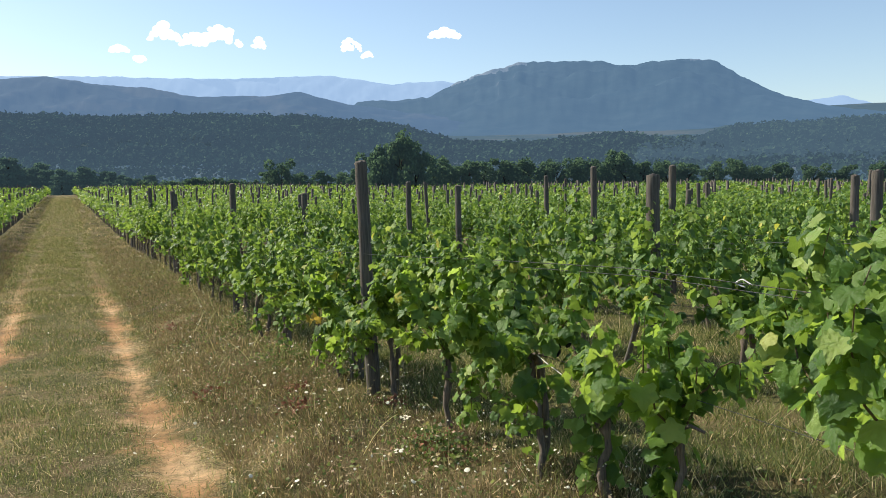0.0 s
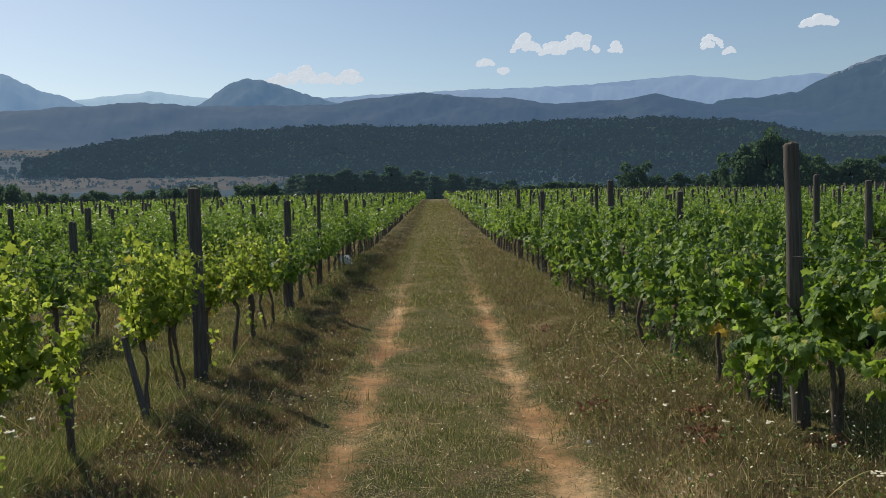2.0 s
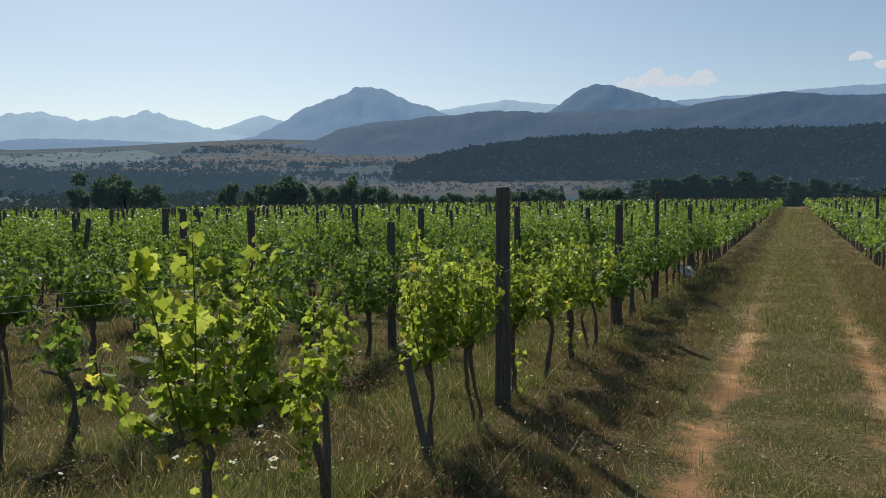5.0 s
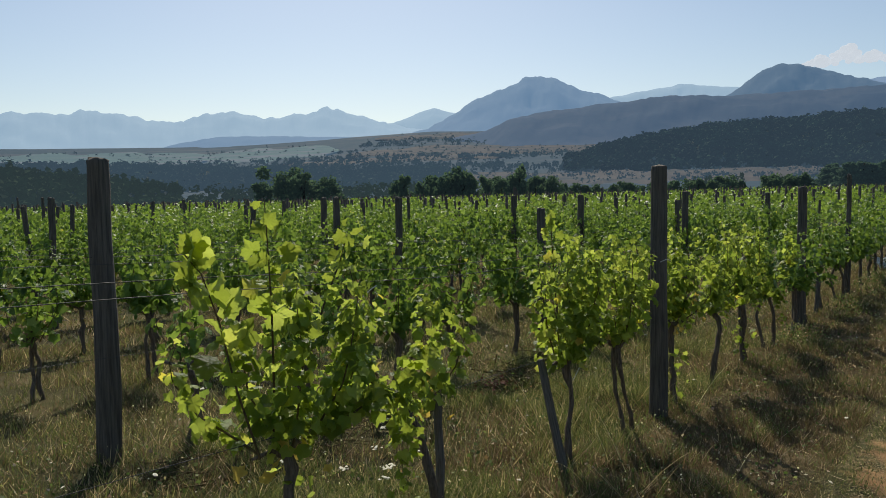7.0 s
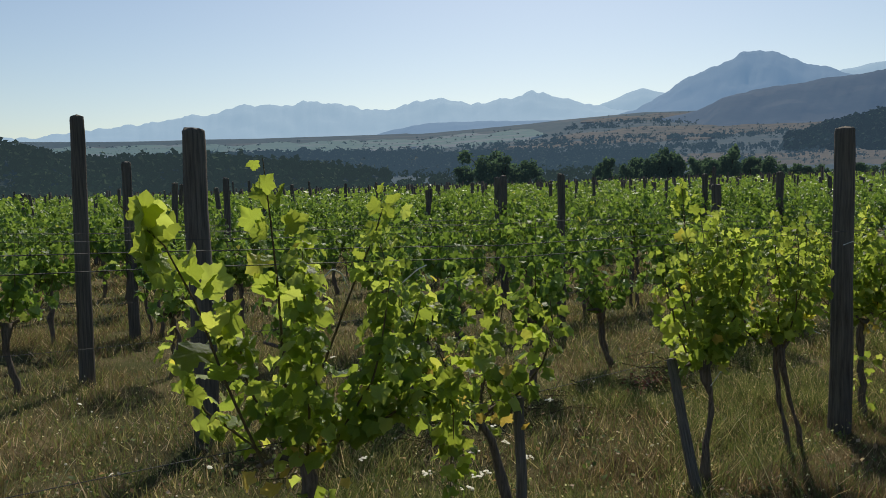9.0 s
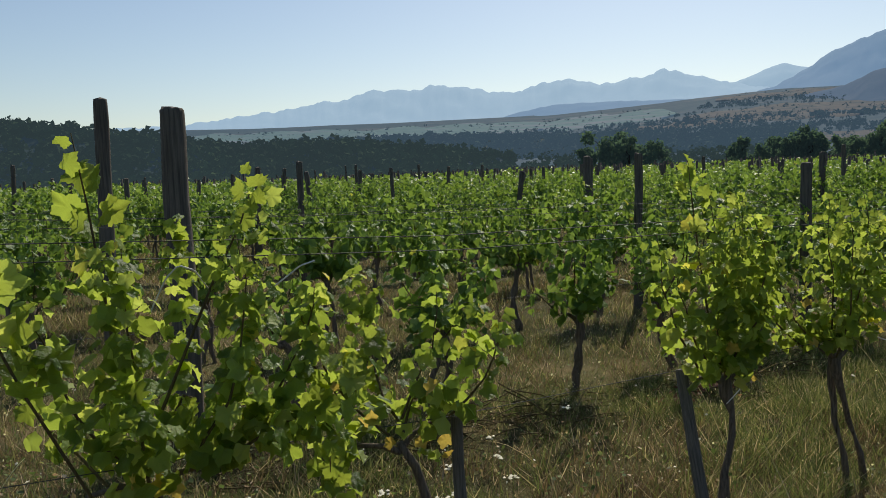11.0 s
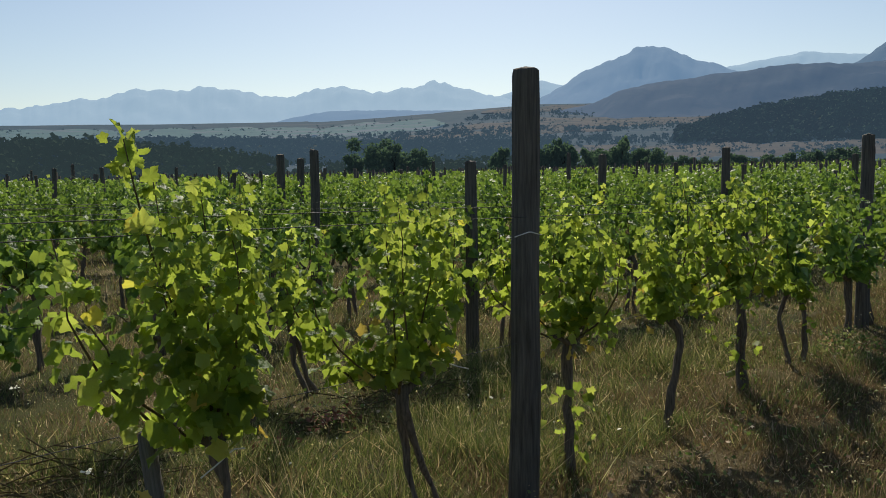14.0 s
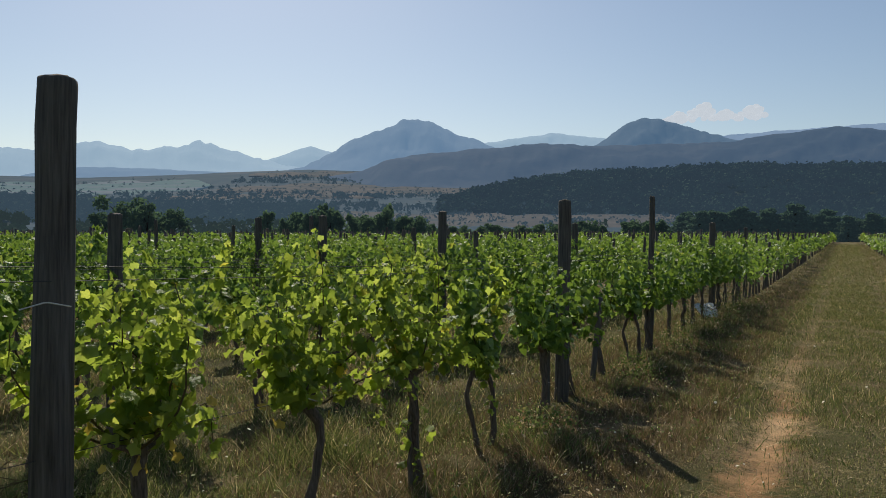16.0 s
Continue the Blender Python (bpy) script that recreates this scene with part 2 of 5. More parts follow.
def far_material(name, dark, light, scale, haze_glow=(0, 0, 0), strength=0.0, patch=None, cliff=None):
    """Distant country: wooded or bare slopes, a far backdrop's haze put in as emission."""
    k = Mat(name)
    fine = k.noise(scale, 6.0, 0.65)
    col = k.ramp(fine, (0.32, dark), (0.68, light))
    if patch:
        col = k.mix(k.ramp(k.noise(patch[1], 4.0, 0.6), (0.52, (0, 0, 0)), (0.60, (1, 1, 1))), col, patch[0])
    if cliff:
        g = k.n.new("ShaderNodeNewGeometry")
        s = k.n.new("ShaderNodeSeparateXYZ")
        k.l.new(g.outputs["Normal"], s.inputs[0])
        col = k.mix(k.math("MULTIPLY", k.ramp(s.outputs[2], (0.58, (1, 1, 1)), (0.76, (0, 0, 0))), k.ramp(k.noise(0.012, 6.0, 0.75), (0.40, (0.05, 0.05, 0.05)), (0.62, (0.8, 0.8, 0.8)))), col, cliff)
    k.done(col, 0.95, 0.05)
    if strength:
        k.b.inputs["Emission Color"].default_value = (*haze_glow, 1)
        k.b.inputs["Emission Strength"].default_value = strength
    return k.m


# bluish air haze that the far materials emit
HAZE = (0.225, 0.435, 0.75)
# the wooded slopes carry their bluish haze as emission too
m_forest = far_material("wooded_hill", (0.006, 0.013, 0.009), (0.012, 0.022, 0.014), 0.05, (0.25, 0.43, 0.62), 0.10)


def crown_material(name, dark, mid, light, haze_glow, strength):
    """Far tree crowns, each tuft its own shade, in lighter and darker stands, with haze as emission."""
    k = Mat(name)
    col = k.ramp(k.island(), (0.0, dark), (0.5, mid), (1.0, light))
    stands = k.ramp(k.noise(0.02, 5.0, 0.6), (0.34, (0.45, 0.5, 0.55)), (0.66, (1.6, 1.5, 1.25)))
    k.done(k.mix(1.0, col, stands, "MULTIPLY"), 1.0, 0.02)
    k.b.inputs["Emission Color"].default_value, k.b.inputs["Emission Strength"].default_value = (*haze_glow, 1), strength
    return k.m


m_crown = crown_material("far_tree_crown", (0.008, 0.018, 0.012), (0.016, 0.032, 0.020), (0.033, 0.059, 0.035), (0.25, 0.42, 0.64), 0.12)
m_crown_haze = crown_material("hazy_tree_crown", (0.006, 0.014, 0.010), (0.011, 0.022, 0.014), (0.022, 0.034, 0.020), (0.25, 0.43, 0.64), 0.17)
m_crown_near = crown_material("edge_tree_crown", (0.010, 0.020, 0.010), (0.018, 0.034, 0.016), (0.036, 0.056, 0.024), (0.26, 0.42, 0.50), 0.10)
# ridges and ranges: blue air haze painted as emission, strongest on the farthest
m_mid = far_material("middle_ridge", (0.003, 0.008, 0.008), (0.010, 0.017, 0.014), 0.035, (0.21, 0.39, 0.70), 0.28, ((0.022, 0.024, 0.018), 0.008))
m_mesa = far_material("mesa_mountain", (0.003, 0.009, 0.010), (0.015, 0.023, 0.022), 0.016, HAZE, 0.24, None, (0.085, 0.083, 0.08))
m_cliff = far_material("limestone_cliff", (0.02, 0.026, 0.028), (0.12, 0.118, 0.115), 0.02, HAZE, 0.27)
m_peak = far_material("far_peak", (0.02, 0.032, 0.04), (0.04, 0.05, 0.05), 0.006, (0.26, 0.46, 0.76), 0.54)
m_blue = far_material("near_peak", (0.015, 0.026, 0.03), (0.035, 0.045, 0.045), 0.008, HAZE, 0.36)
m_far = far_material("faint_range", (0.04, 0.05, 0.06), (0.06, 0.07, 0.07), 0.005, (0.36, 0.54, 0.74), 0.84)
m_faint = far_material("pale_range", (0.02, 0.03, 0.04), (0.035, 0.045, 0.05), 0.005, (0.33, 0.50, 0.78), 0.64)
# fields, meadow and plain: distance haze added to their colour as blue emission
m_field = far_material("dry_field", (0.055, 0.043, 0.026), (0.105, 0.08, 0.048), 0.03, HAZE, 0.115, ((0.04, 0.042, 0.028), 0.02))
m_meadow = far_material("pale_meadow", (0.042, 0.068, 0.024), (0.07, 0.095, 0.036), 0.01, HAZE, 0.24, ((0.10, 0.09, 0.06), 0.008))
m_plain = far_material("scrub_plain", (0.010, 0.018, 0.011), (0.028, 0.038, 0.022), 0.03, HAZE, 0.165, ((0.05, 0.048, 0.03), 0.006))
k = Mat("cloud")
k.b.inputs["Alpha"].default_value = 0.93
# bluish-white emission stands in for sunlight on the clouds
k.b.inputs["Emission Color"].default_value, k.b.inputs["Emission Strength"].default_value = (0.78, 0.87, 1.0, 1), 0.80
m_cloud = k.done(k.ramp(k.noise(0.01, 3.0), (0.3, (0.10, 0.10, 0.10)), (0.7, (0.14, 0.14, 0.14))), 1.0, 0.0)


# ---- mesh helpers ----
rng = np.random.default_rng(7)


def tri_mesh(name, verts, tris, material, smooth=False):
    """A mesh from arrays of corners and triangles."""
    me = bpy.data.meshes.new(name)
    verts, tris = np.asarray(verts, np.float32), np.asarray(tris, np.int32)
    me.vertices.add(len(verts))
    me.vertices.foreach_set("co", verts.ravel())
    me.loops.add(tris.size)
    me.loops.foreach_set("vertex_index", tris.ravel())
    me.polygons.add(len(tris))
    me.polygons.foreach_set("loop_start", np.arange(0, tris.size, 3, dtype=np.int32))
    if smooth:
        me.polygons.foreach_set("use_smooth", np.ones(len(tris), bool))
    me.update(calc_edges=True)
    me.materials.append(material)
    return me


def part(name, me, parent, label=""):
    ob = new(name, me)
    ob.parent = parent
    return tagged(ob, label)


def join(*pieces):
    """One pair of arrays from several (verts, tris)."""
    vs, ts, n = [], [], 0
    for v, t in pieces:
        vs.append(np.asarray(v, float))
        ts.append(np.asarray(t, int) + n)
        n += len(v)
    return np.concatenate(vs), np.concatenate(ts)


def grid_tris(nu, nv):
    a = (np.arange(nu - 1)[:, None] * nv + np.arange(nv - 1)[None, :]).ravel()
    return np.concatenate([np.stack([a, a + nv, a + nv + 1], 1), np.stack([a, a + nv + 1, a + 1], 1)])


def tube(points, radii, sides=7, rough=0.0, seed=0, cap=True, level=False):
    """A limb swept along points, with uneven skin."""
    r = np.random.default_rng(seed)
    p = np.asarray(points, float)
    rad = np.broadcast_to(np.asarray(radii, float), (len(p),))
    tan = np.gradient(p, axis=0)
    tan /= np.linalg.norm(tan, axis=1)[:, None] + 1e-9
    if level:
        tan = np.tile((0.0, 0.0, 1.0), (len(p), 1))
    ref = np.array([0.0, 1, 0]) if abs(tan[0][1]) < 0.8 else np.array([1.0, 0, 0])
    u = np.cross(tan, ref)
    u /= np.linalg.norm(u, axis=1)[:, None] + 1e-9
    w = np.cross(tan, u)
    a = np.linspace(0, 2 * np.pi, sides, endpoint=False)
    lump = 1 + rough * r.normal(size=(len(p), sides))
    v = p[:, None, :] + (rad[:, None] * lump)[..., None] * (np.cos(a)[None, :, None] * u[:, None, :] + np.sin(a)[None, :, None] * w[:, None, :])
    v = v.reshape(-1, 3)
    t = []
    for i in range(len(p) - 1):
        for j in range(sides):
            j2 = (j + 1) % sides
            t += [(i * sides + j, i * sides + j2, (i + 1) * sides + j2), (i * sides + j, (i + 1) * sides + j2, (i + 1) * sides + j)]
    if cap:
        c = len(v)
        v = np.concatenate([v, [p[-1] + tan[-1] * rad[-1] * 0.15]])
        b = (len(p) - 1) * sides
        t += [(b + j, b + (j + 1) % sides, c) for j in range(sides)]
    return v, np.array(t)


def frames(n, normals, r):
    """Turned axes for n flat pieces: two in the plane, one along the normal."""
    nn = normals / (np.linalg.norm(normals, axis=1)[:, None] + 1e-9)
    rv = r.normal(size=(n, 3))
    uu = np.cross(nn, rv)
    uu /= np.linalg.norm(uu, axis=1)[:, None] + 1e-9
    return uu, np.cross(nn, uu), nn


def leaf_shape(curl, fold, points=17, teeth=0.0, seed=0):
    """A lobed, crinkled vine leaf, its stalk at the origin and its tip along y, about 1 long."""
    r = np.random.default_rng(seed)
    v = [(0.0, 0.34, -0.02)]
    for i in range(points):
        q = 2 * math.pi * (i + 0.5) / points                     # from the notch at the stalk, round by the tip
        lobe = max(math.exp(-((q - c) / 0.30) ** 2) for c in (0.9, 1.95, math.pi, 2 * math.pi - 1.95, 2 * math.pi - 0.9))
        rad = 0.362 + 0.10 * lobe + (0.07 if abs(q - math.pi) < 0.3 else 0) + teeth * (1 if i % 2 else -1)
        rad *= 0.62 + 0.38 * min(1.0, min(q, 2 * math.pi - q) / 0.6)
        x, y = -rad * math.sin(q), 0.34 - rad * math.cos(q)
        v.append((x, y, -curl * (x * x + (y - 0.3) ** 2) + fold * abs(x) + 0.04 * r.normal()))
    return np.array(v), np.array([(0, i + 1, (i + 1) % points + 1) for i in range(points)])


def scatter_leaves(pos, nrm, size, shape, r, droop=True):
    """Many leaves as one pair of arrays."""
    v, t = shape
    n = len(pos)
    uu, ww, nn = frames(n, nrm, r)
    if droop:                                            # the tip hangs down in the leaf's own plane
        down = np.array([0, 0, -1.0]) + 0.55 * r.normal(size=(n, 3))
        ww = down - nn * np.sum(down * nn, axis=1)[:, None]
        ww /= np.linalg.norm(ww, axis=1)[:, None] + 1e-9
        uu = np.cross(ww, nn)
    q = (v[None, :, 0, None] * uu[:, None] + v[None, :, 1, None] * ww[:, None] + v[None, :, 2, None] * nn[:, None]) * size[:, None, None] + pos[:, None]
    return q.reshape(-1, 3), (t[None] + (np.arange(n) * len(v))[:, None, None]).reshape(-1, 3)


# ---- terrain ----
def smooth01(v):
    v = np.clip(v, 0, 1)
    return v * v * (3 - 2 * v)


def fnoise(x, y, s, octaves=3):
    """A cheap smooth noise over the plan."""
    out, amp = 0.0, 1.0
    for o in range(octaves):
        f = s * 2 ** o
        out = out + amp * (np.sin(x * f * 1.7 + 1.3 * np.sin(y * f * 1.1 + o * 2.1) + o) * np.cos(y * f * 1.9 + 1.7 * np.sin(x * f * 0.8 + o * 1.3) - o * 2))
        amp *= 0.5
    return out


def track_level(y):
    return np.interp(y, (-60, -10, 0, 4, 6.5, 9, 12, 16, 20, 26, 32, 60, 120, 200, 320), (2.0, 0.3, -0.13, -0.27, -0.42, -0.54, -0.6, -0.58, -0.54, -0.5, -0.6, -0.3, 0.5, 2.0, 2.0))


def valley_level(x, y):
    """The open country beyond the vineyard, rising away from it."""
    r = np.hypot(x, y - 3)
    az = np.degrees(np.arctan2(x, y - 3))
    el = np.interp(r, (150, 250, 400, 700, 1000, 1400, 2000, 2600, 5000), (-1.5, -0.6, 0.9, 2.1, 2.7, 3.3, 4.2, 4.7, 3.0))
    side = np.interp(az, (-180, -70, -50, -36, 180), (0.5, 0.72, 0.80, 1.0, 1.0))
    return r * np.tan(np.radians(el)) * np.where(el > 0, side, 1) + 1.2


def ground_level(x, y):
    x, y = np.asarray(x, float), np.asarray(y, float)
    r = np.hypot(x, y - 3)
    bank = np.where(x > 0, 0.22 * (1 - 0.8 * smooth01((y - 12) / 18)), 0.08)
    z = track_level(y) + bank * smooth01((np.abs(x) - 1.0) / 1.2)
    rut = np.exp(-((np.abs(x - 0.08) - 0.75) / 0.17) ** 2)
    z = z - 0.045 * rut + 0.02 * fnoise(x, y, 1.3) * smooth01((np.abs(x) - 0.2) / 0.6)
    out = smooth01((r - 150) / 130)
    return z * (1 - out) + valley_level(x, y) * out


def spread(centre, fine, half, last, grow):
    a, s = [0.0], fine
    while a[-1] < last:
        if a[-1] > half:
            s *= grow
        a.append(a[-1] + s)
    a = np.array(a)
    return np.concatenate([centre - a[:0:-1], centre + a])


gx, gy = spread(0.0, 0.125, 4.0, 4950, 1.078), spread(9.0, 0.22, 11.0, 4950, 1.075)
XX, YY = np.meshgrid(gx, gy, indexing="ij")
V = np.stack([XX, YY, ground_level(XX, YY)], -1).reshape(-1, 3)
ground = new("ground", tri_mesh("ground", V, grid_tris(len(gx), len(gy)), m_ground, True))
far_faces = np.hypot(V[:, 0], V[:, 1] - 3) > 240
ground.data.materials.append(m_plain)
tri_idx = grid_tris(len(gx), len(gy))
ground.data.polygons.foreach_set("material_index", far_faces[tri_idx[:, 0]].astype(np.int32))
tagged(ground, "dry grassy vineyard ground with two worn orange dirt wheel ruts", "ground", kind="structure")


def at_polar(az, r):
    a = np.radians(az)
    return r * np.sin(a), 3 + r * np.cos(a)


EYE_LEVEL = 1.25


def ridge_crest(keys, az, crest, ragged, seed):
    ka = np.array([q[0] for q in keys], float)
    ke = np.array([q[1] for q in keys], float)
    el = np.interp(az, ka, ke)
    kern = np.ones(5) / 5
    el = np.convolve(np.pad(el, 2, mode="edge"), kern, "valid")
    wob = fnoise(az * 1.0 + seed, az * 0.3, 1.9, 4)
    return crest * np.tan(np.radians(el + ragged * wob)) + EYE_LEVEL


def ridge(label, keys, front, crest, material, ragged=0.03, gully=0.05, seed=0, steep=1.0, step=0.14, category="mountain", scarp=None, cliffs=()):
    """A run of high ground: keys are (azimuth, elevation of the skyline) in degrees."""
    az = np.arange(keys[0][0], keys[-1][0] + step, step)
    top = ridge_crest(keys, az, crest, ragged, seed)
    s = np.concatenate([np.linspace(0, 0.9, 14), np.linspace(0.93, 1, 6), [1.12, 1.3]])
    A, S = np.meshgrid(az, s, indexing="ij")
    R = front + (crest - front) * S
    x, y = at_polar(A, R)
    base = valley_level(x, y) - 6
    fade = smooth01((A - az[0]) / 4) * smooth01((az[-1] - A) / 4)
    shape = np.where(S <= 1, (smooth01(S) if steep == 1.0 else S ** steep) ** (1 + 7 * (1 - fade)), 1 - 1.6 * (S - 1))
    if scarp:                                            # a cliff below the crest over part of its length
        amount = 0.085 * np.exp(-((A - scarp[0]) / scarp[1]) ** 2) * (1 + 0.4 * fnoise(A * 0.8, A, 1.0))
        shape = shape - amount * smooth01((S - 0.25) / 0.3) * (1 - smooth01((S - 0.93) / 0.05))
    cut = gully * fnoise(x + seed * 97.0, y, 9.0 / (crest - front), 5) * np.sin(np.pi * np.clip(S, 0, 1))
    z = base + (top[:, None] - base) * np.clip(shape + cut, -0.2, 1.03)
    v = np.stack([x, y, z], -1).reshape(-1, 3)
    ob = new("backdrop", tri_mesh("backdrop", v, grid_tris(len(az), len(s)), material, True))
    if cliffs:                                           # bare rock in a band below the crest
        low = 0.955 + 0.025 * fnoise(A * 3.0, A, 1.3, 3)
        rock = np.zeros(A.shape, bool)
        for a, b in cliffs:
            rock |= (A > a) & (A < b) & (S > low - 0.02) & (S < 1.0)
        ob.data.materials.append(m_cliff)
        ob.data.polygons.foreach_set("material_index", rock.ravel()[grid_tris(len(az), len(s))[:, 0]].astype(np.int32))
    tagged(ob, label, category, kind="structure")
    return az, top


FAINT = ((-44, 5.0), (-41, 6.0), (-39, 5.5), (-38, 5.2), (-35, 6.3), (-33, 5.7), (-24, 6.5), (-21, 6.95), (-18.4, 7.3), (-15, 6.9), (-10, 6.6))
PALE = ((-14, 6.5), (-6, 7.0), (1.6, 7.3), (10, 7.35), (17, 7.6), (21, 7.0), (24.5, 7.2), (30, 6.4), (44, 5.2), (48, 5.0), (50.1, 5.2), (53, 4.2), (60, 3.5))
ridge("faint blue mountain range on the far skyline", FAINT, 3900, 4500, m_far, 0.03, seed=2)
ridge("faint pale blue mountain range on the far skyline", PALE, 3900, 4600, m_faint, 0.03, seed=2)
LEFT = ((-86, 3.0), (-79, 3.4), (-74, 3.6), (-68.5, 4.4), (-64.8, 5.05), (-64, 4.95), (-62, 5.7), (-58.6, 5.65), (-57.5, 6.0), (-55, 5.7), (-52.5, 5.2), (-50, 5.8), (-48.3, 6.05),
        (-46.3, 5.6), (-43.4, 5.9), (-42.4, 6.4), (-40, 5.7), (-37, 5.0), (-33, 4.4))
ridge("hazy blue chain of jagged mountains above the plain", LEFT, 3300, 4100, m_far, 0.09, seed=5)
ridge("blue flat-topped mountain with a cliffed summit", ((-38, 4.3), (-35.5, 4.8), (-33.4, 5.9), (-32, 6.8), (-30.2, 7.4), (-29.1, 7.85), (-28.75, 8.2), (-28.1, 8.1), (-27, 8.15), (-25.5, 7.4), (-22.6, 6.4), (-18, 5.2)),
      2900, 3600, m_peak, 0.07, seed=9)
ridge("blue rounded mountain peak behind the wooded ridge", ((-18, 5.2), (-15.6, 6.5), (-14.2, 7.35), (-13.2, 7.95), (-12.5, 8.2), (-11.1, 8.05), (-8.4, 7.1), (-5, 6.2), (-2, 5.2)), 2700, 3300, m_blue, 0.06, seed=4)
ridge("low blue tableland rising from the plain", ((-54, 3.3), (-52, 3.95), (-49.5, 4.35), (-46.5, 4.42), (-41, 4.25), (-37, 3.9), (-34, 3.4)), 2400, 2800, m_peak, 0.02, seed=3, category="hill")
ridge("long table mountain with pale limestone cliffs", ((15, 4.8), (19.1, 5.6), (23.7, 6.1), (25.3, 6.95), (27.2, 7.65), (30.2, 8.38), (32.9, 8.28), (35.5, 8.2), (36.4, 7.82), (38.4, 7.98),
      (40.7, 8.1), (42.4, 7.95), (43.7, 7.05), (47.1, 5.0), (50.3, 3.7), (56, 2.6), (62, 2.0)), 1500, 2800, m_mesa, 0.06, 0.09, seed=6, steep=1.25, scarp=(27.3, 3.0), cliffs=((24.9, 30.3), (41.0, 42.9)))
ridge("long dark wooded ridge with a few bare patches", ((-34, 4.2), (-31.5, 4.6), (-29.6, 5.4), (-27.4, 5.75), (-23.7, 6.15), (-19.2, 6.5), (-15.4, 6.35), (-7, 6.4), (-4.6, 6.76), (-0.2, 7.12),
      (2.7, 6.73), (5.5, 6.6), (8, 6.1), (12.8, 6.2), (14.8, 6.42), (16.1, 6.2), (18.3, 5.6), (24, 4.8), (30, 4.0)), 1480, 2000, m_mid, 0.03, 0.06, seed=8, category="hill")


def ico(sub):
    bm = bmesh.new()
    bmesh.ops.create_icosphere(bm, subdivisions=sub, radius=1.0)
    v = np.array([q.co[:] for q in bm.verts])
    t = np.array([[w.index for w in f.verts] for f in bm.faces])
    bm.free()
    return v, t


ICO2 = ico(2)
TUFT = (np.array([(0, -0.5, -0.1), (-0.5, 0.05, 0.05), (0.05, 0.55, -0.1), (0.45, 0.0, 0.08)]), np.array([(0, 2, 1), (0, 3, 2)]))


def crowns(name, label, pos, size, material, tufts=10, squash=1.05):
    """Many far tree crowns as one object of lumpy tufts."""
    n = len(pos)
    tall = squash * rng.uniform(0.85, 1.5, n)
    d = rng.normal(size=(n, tufts, 3))
    d[..., 2] = np.abs(d[..., 2]) - 0.35
    d /= np.linalg.norm(d, axis=2)[..., None]
    sc = np.stack([size, size, size * tall], -1)
    p = (pos[:, None] + d * sc[:, None] * rng.uniform(0.55, 1.0, (n, tufts, 1))).reshape(-1, 3)
    nrm = d.reshape(-1, 3) + rng.normal(size=(n * tufts, 3)) * 0.45
    sz = np.repeat(size, tufts) * rng.uniform(0.5, 0.95, n * tufts)
    uu, ww, nn = frames(n * tufts, nrm, rng)
    v, t = TUFT
    q = (v[None, :, 0, None] * uu[:, None] + v[None, :, 1, None] * ww[:, None] + v[None, :, 2, None] * nn[:, None]) * sz[:, None, None] + p[:, None]
    ob = new(name, tri_mesh(name, q.reshape(-1, 3), (t[None] + (np.arange(len(p)) * 4)[:, None, None]).reshape(-1, 3), material))
    return tagged(ob, label, "woods", kind="stuff")


def wooded(label, keys, front, crest, count, size, seed, tufts=10, leaf=m_crown):
    """A hill near enough for its trees to be told apart."""
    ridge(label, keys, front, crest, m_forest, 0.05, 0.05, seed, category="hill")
    az = rng.uniform(keys[0][0], keys[-1][0], count)
    s = rng.uniform(0.0, 1.0, count) ** 0.75
    ka, ke = [q[0] for q in keys], [q[1] for q in keys]
    az.sort()
    grid = np.arange(keys[0][0], keys[-1][0] + 0.14, 0.14)
    top = np.interp(az, grid, ridge_crest(keys, grid, crest, 0.05, seed))
    r = front + (crest - front) * s
    x, y = at_polar(az, r)
    base = valley_level(x, y) - 6
    cut = 0.05 * fnoise(x + seed * 97.0, y, 9.0 / (crest - front), 5) * np.sin(np.pi * s)
    fade = smooth01((az - keys[0][0]) / 4) * smooth01((keys[-1][0] - az) / 4)
    z = base + (top - base) * np.clip(smooth01(s) ** (1 + 7 * (1 - fade)) + cut, -0.2, 1.03)
    z = np.maximum(z, valley_level(x, y))
    sz = size * rng.uniform(0.6, 1.35, count)
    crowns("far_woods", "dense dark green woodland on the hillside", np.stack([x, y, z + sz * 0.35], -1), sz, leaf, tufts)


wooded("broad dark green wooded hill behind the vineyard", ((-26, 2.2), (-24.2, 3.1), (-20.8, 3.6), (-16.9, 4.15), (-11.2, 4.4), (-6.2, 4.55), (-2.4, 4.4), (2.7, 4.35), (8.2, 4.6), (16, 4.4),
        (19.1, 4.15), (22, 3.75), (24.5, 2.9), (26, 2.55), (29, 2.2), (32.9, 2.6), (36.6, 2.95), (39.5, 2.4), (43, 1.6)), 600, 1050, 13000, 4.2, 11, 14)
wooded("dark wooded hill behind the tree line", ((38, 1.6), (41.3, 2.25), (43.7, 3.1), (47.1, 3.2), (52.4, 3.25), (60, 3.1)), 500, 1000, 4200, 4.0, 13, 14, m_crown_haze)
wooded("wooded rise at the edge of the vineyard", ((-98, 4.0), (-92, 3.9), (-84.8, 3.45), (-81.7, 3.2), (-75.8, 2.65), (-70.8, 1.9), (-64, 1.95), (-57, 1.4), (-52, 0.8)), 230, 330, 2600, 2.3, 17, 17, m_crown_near)
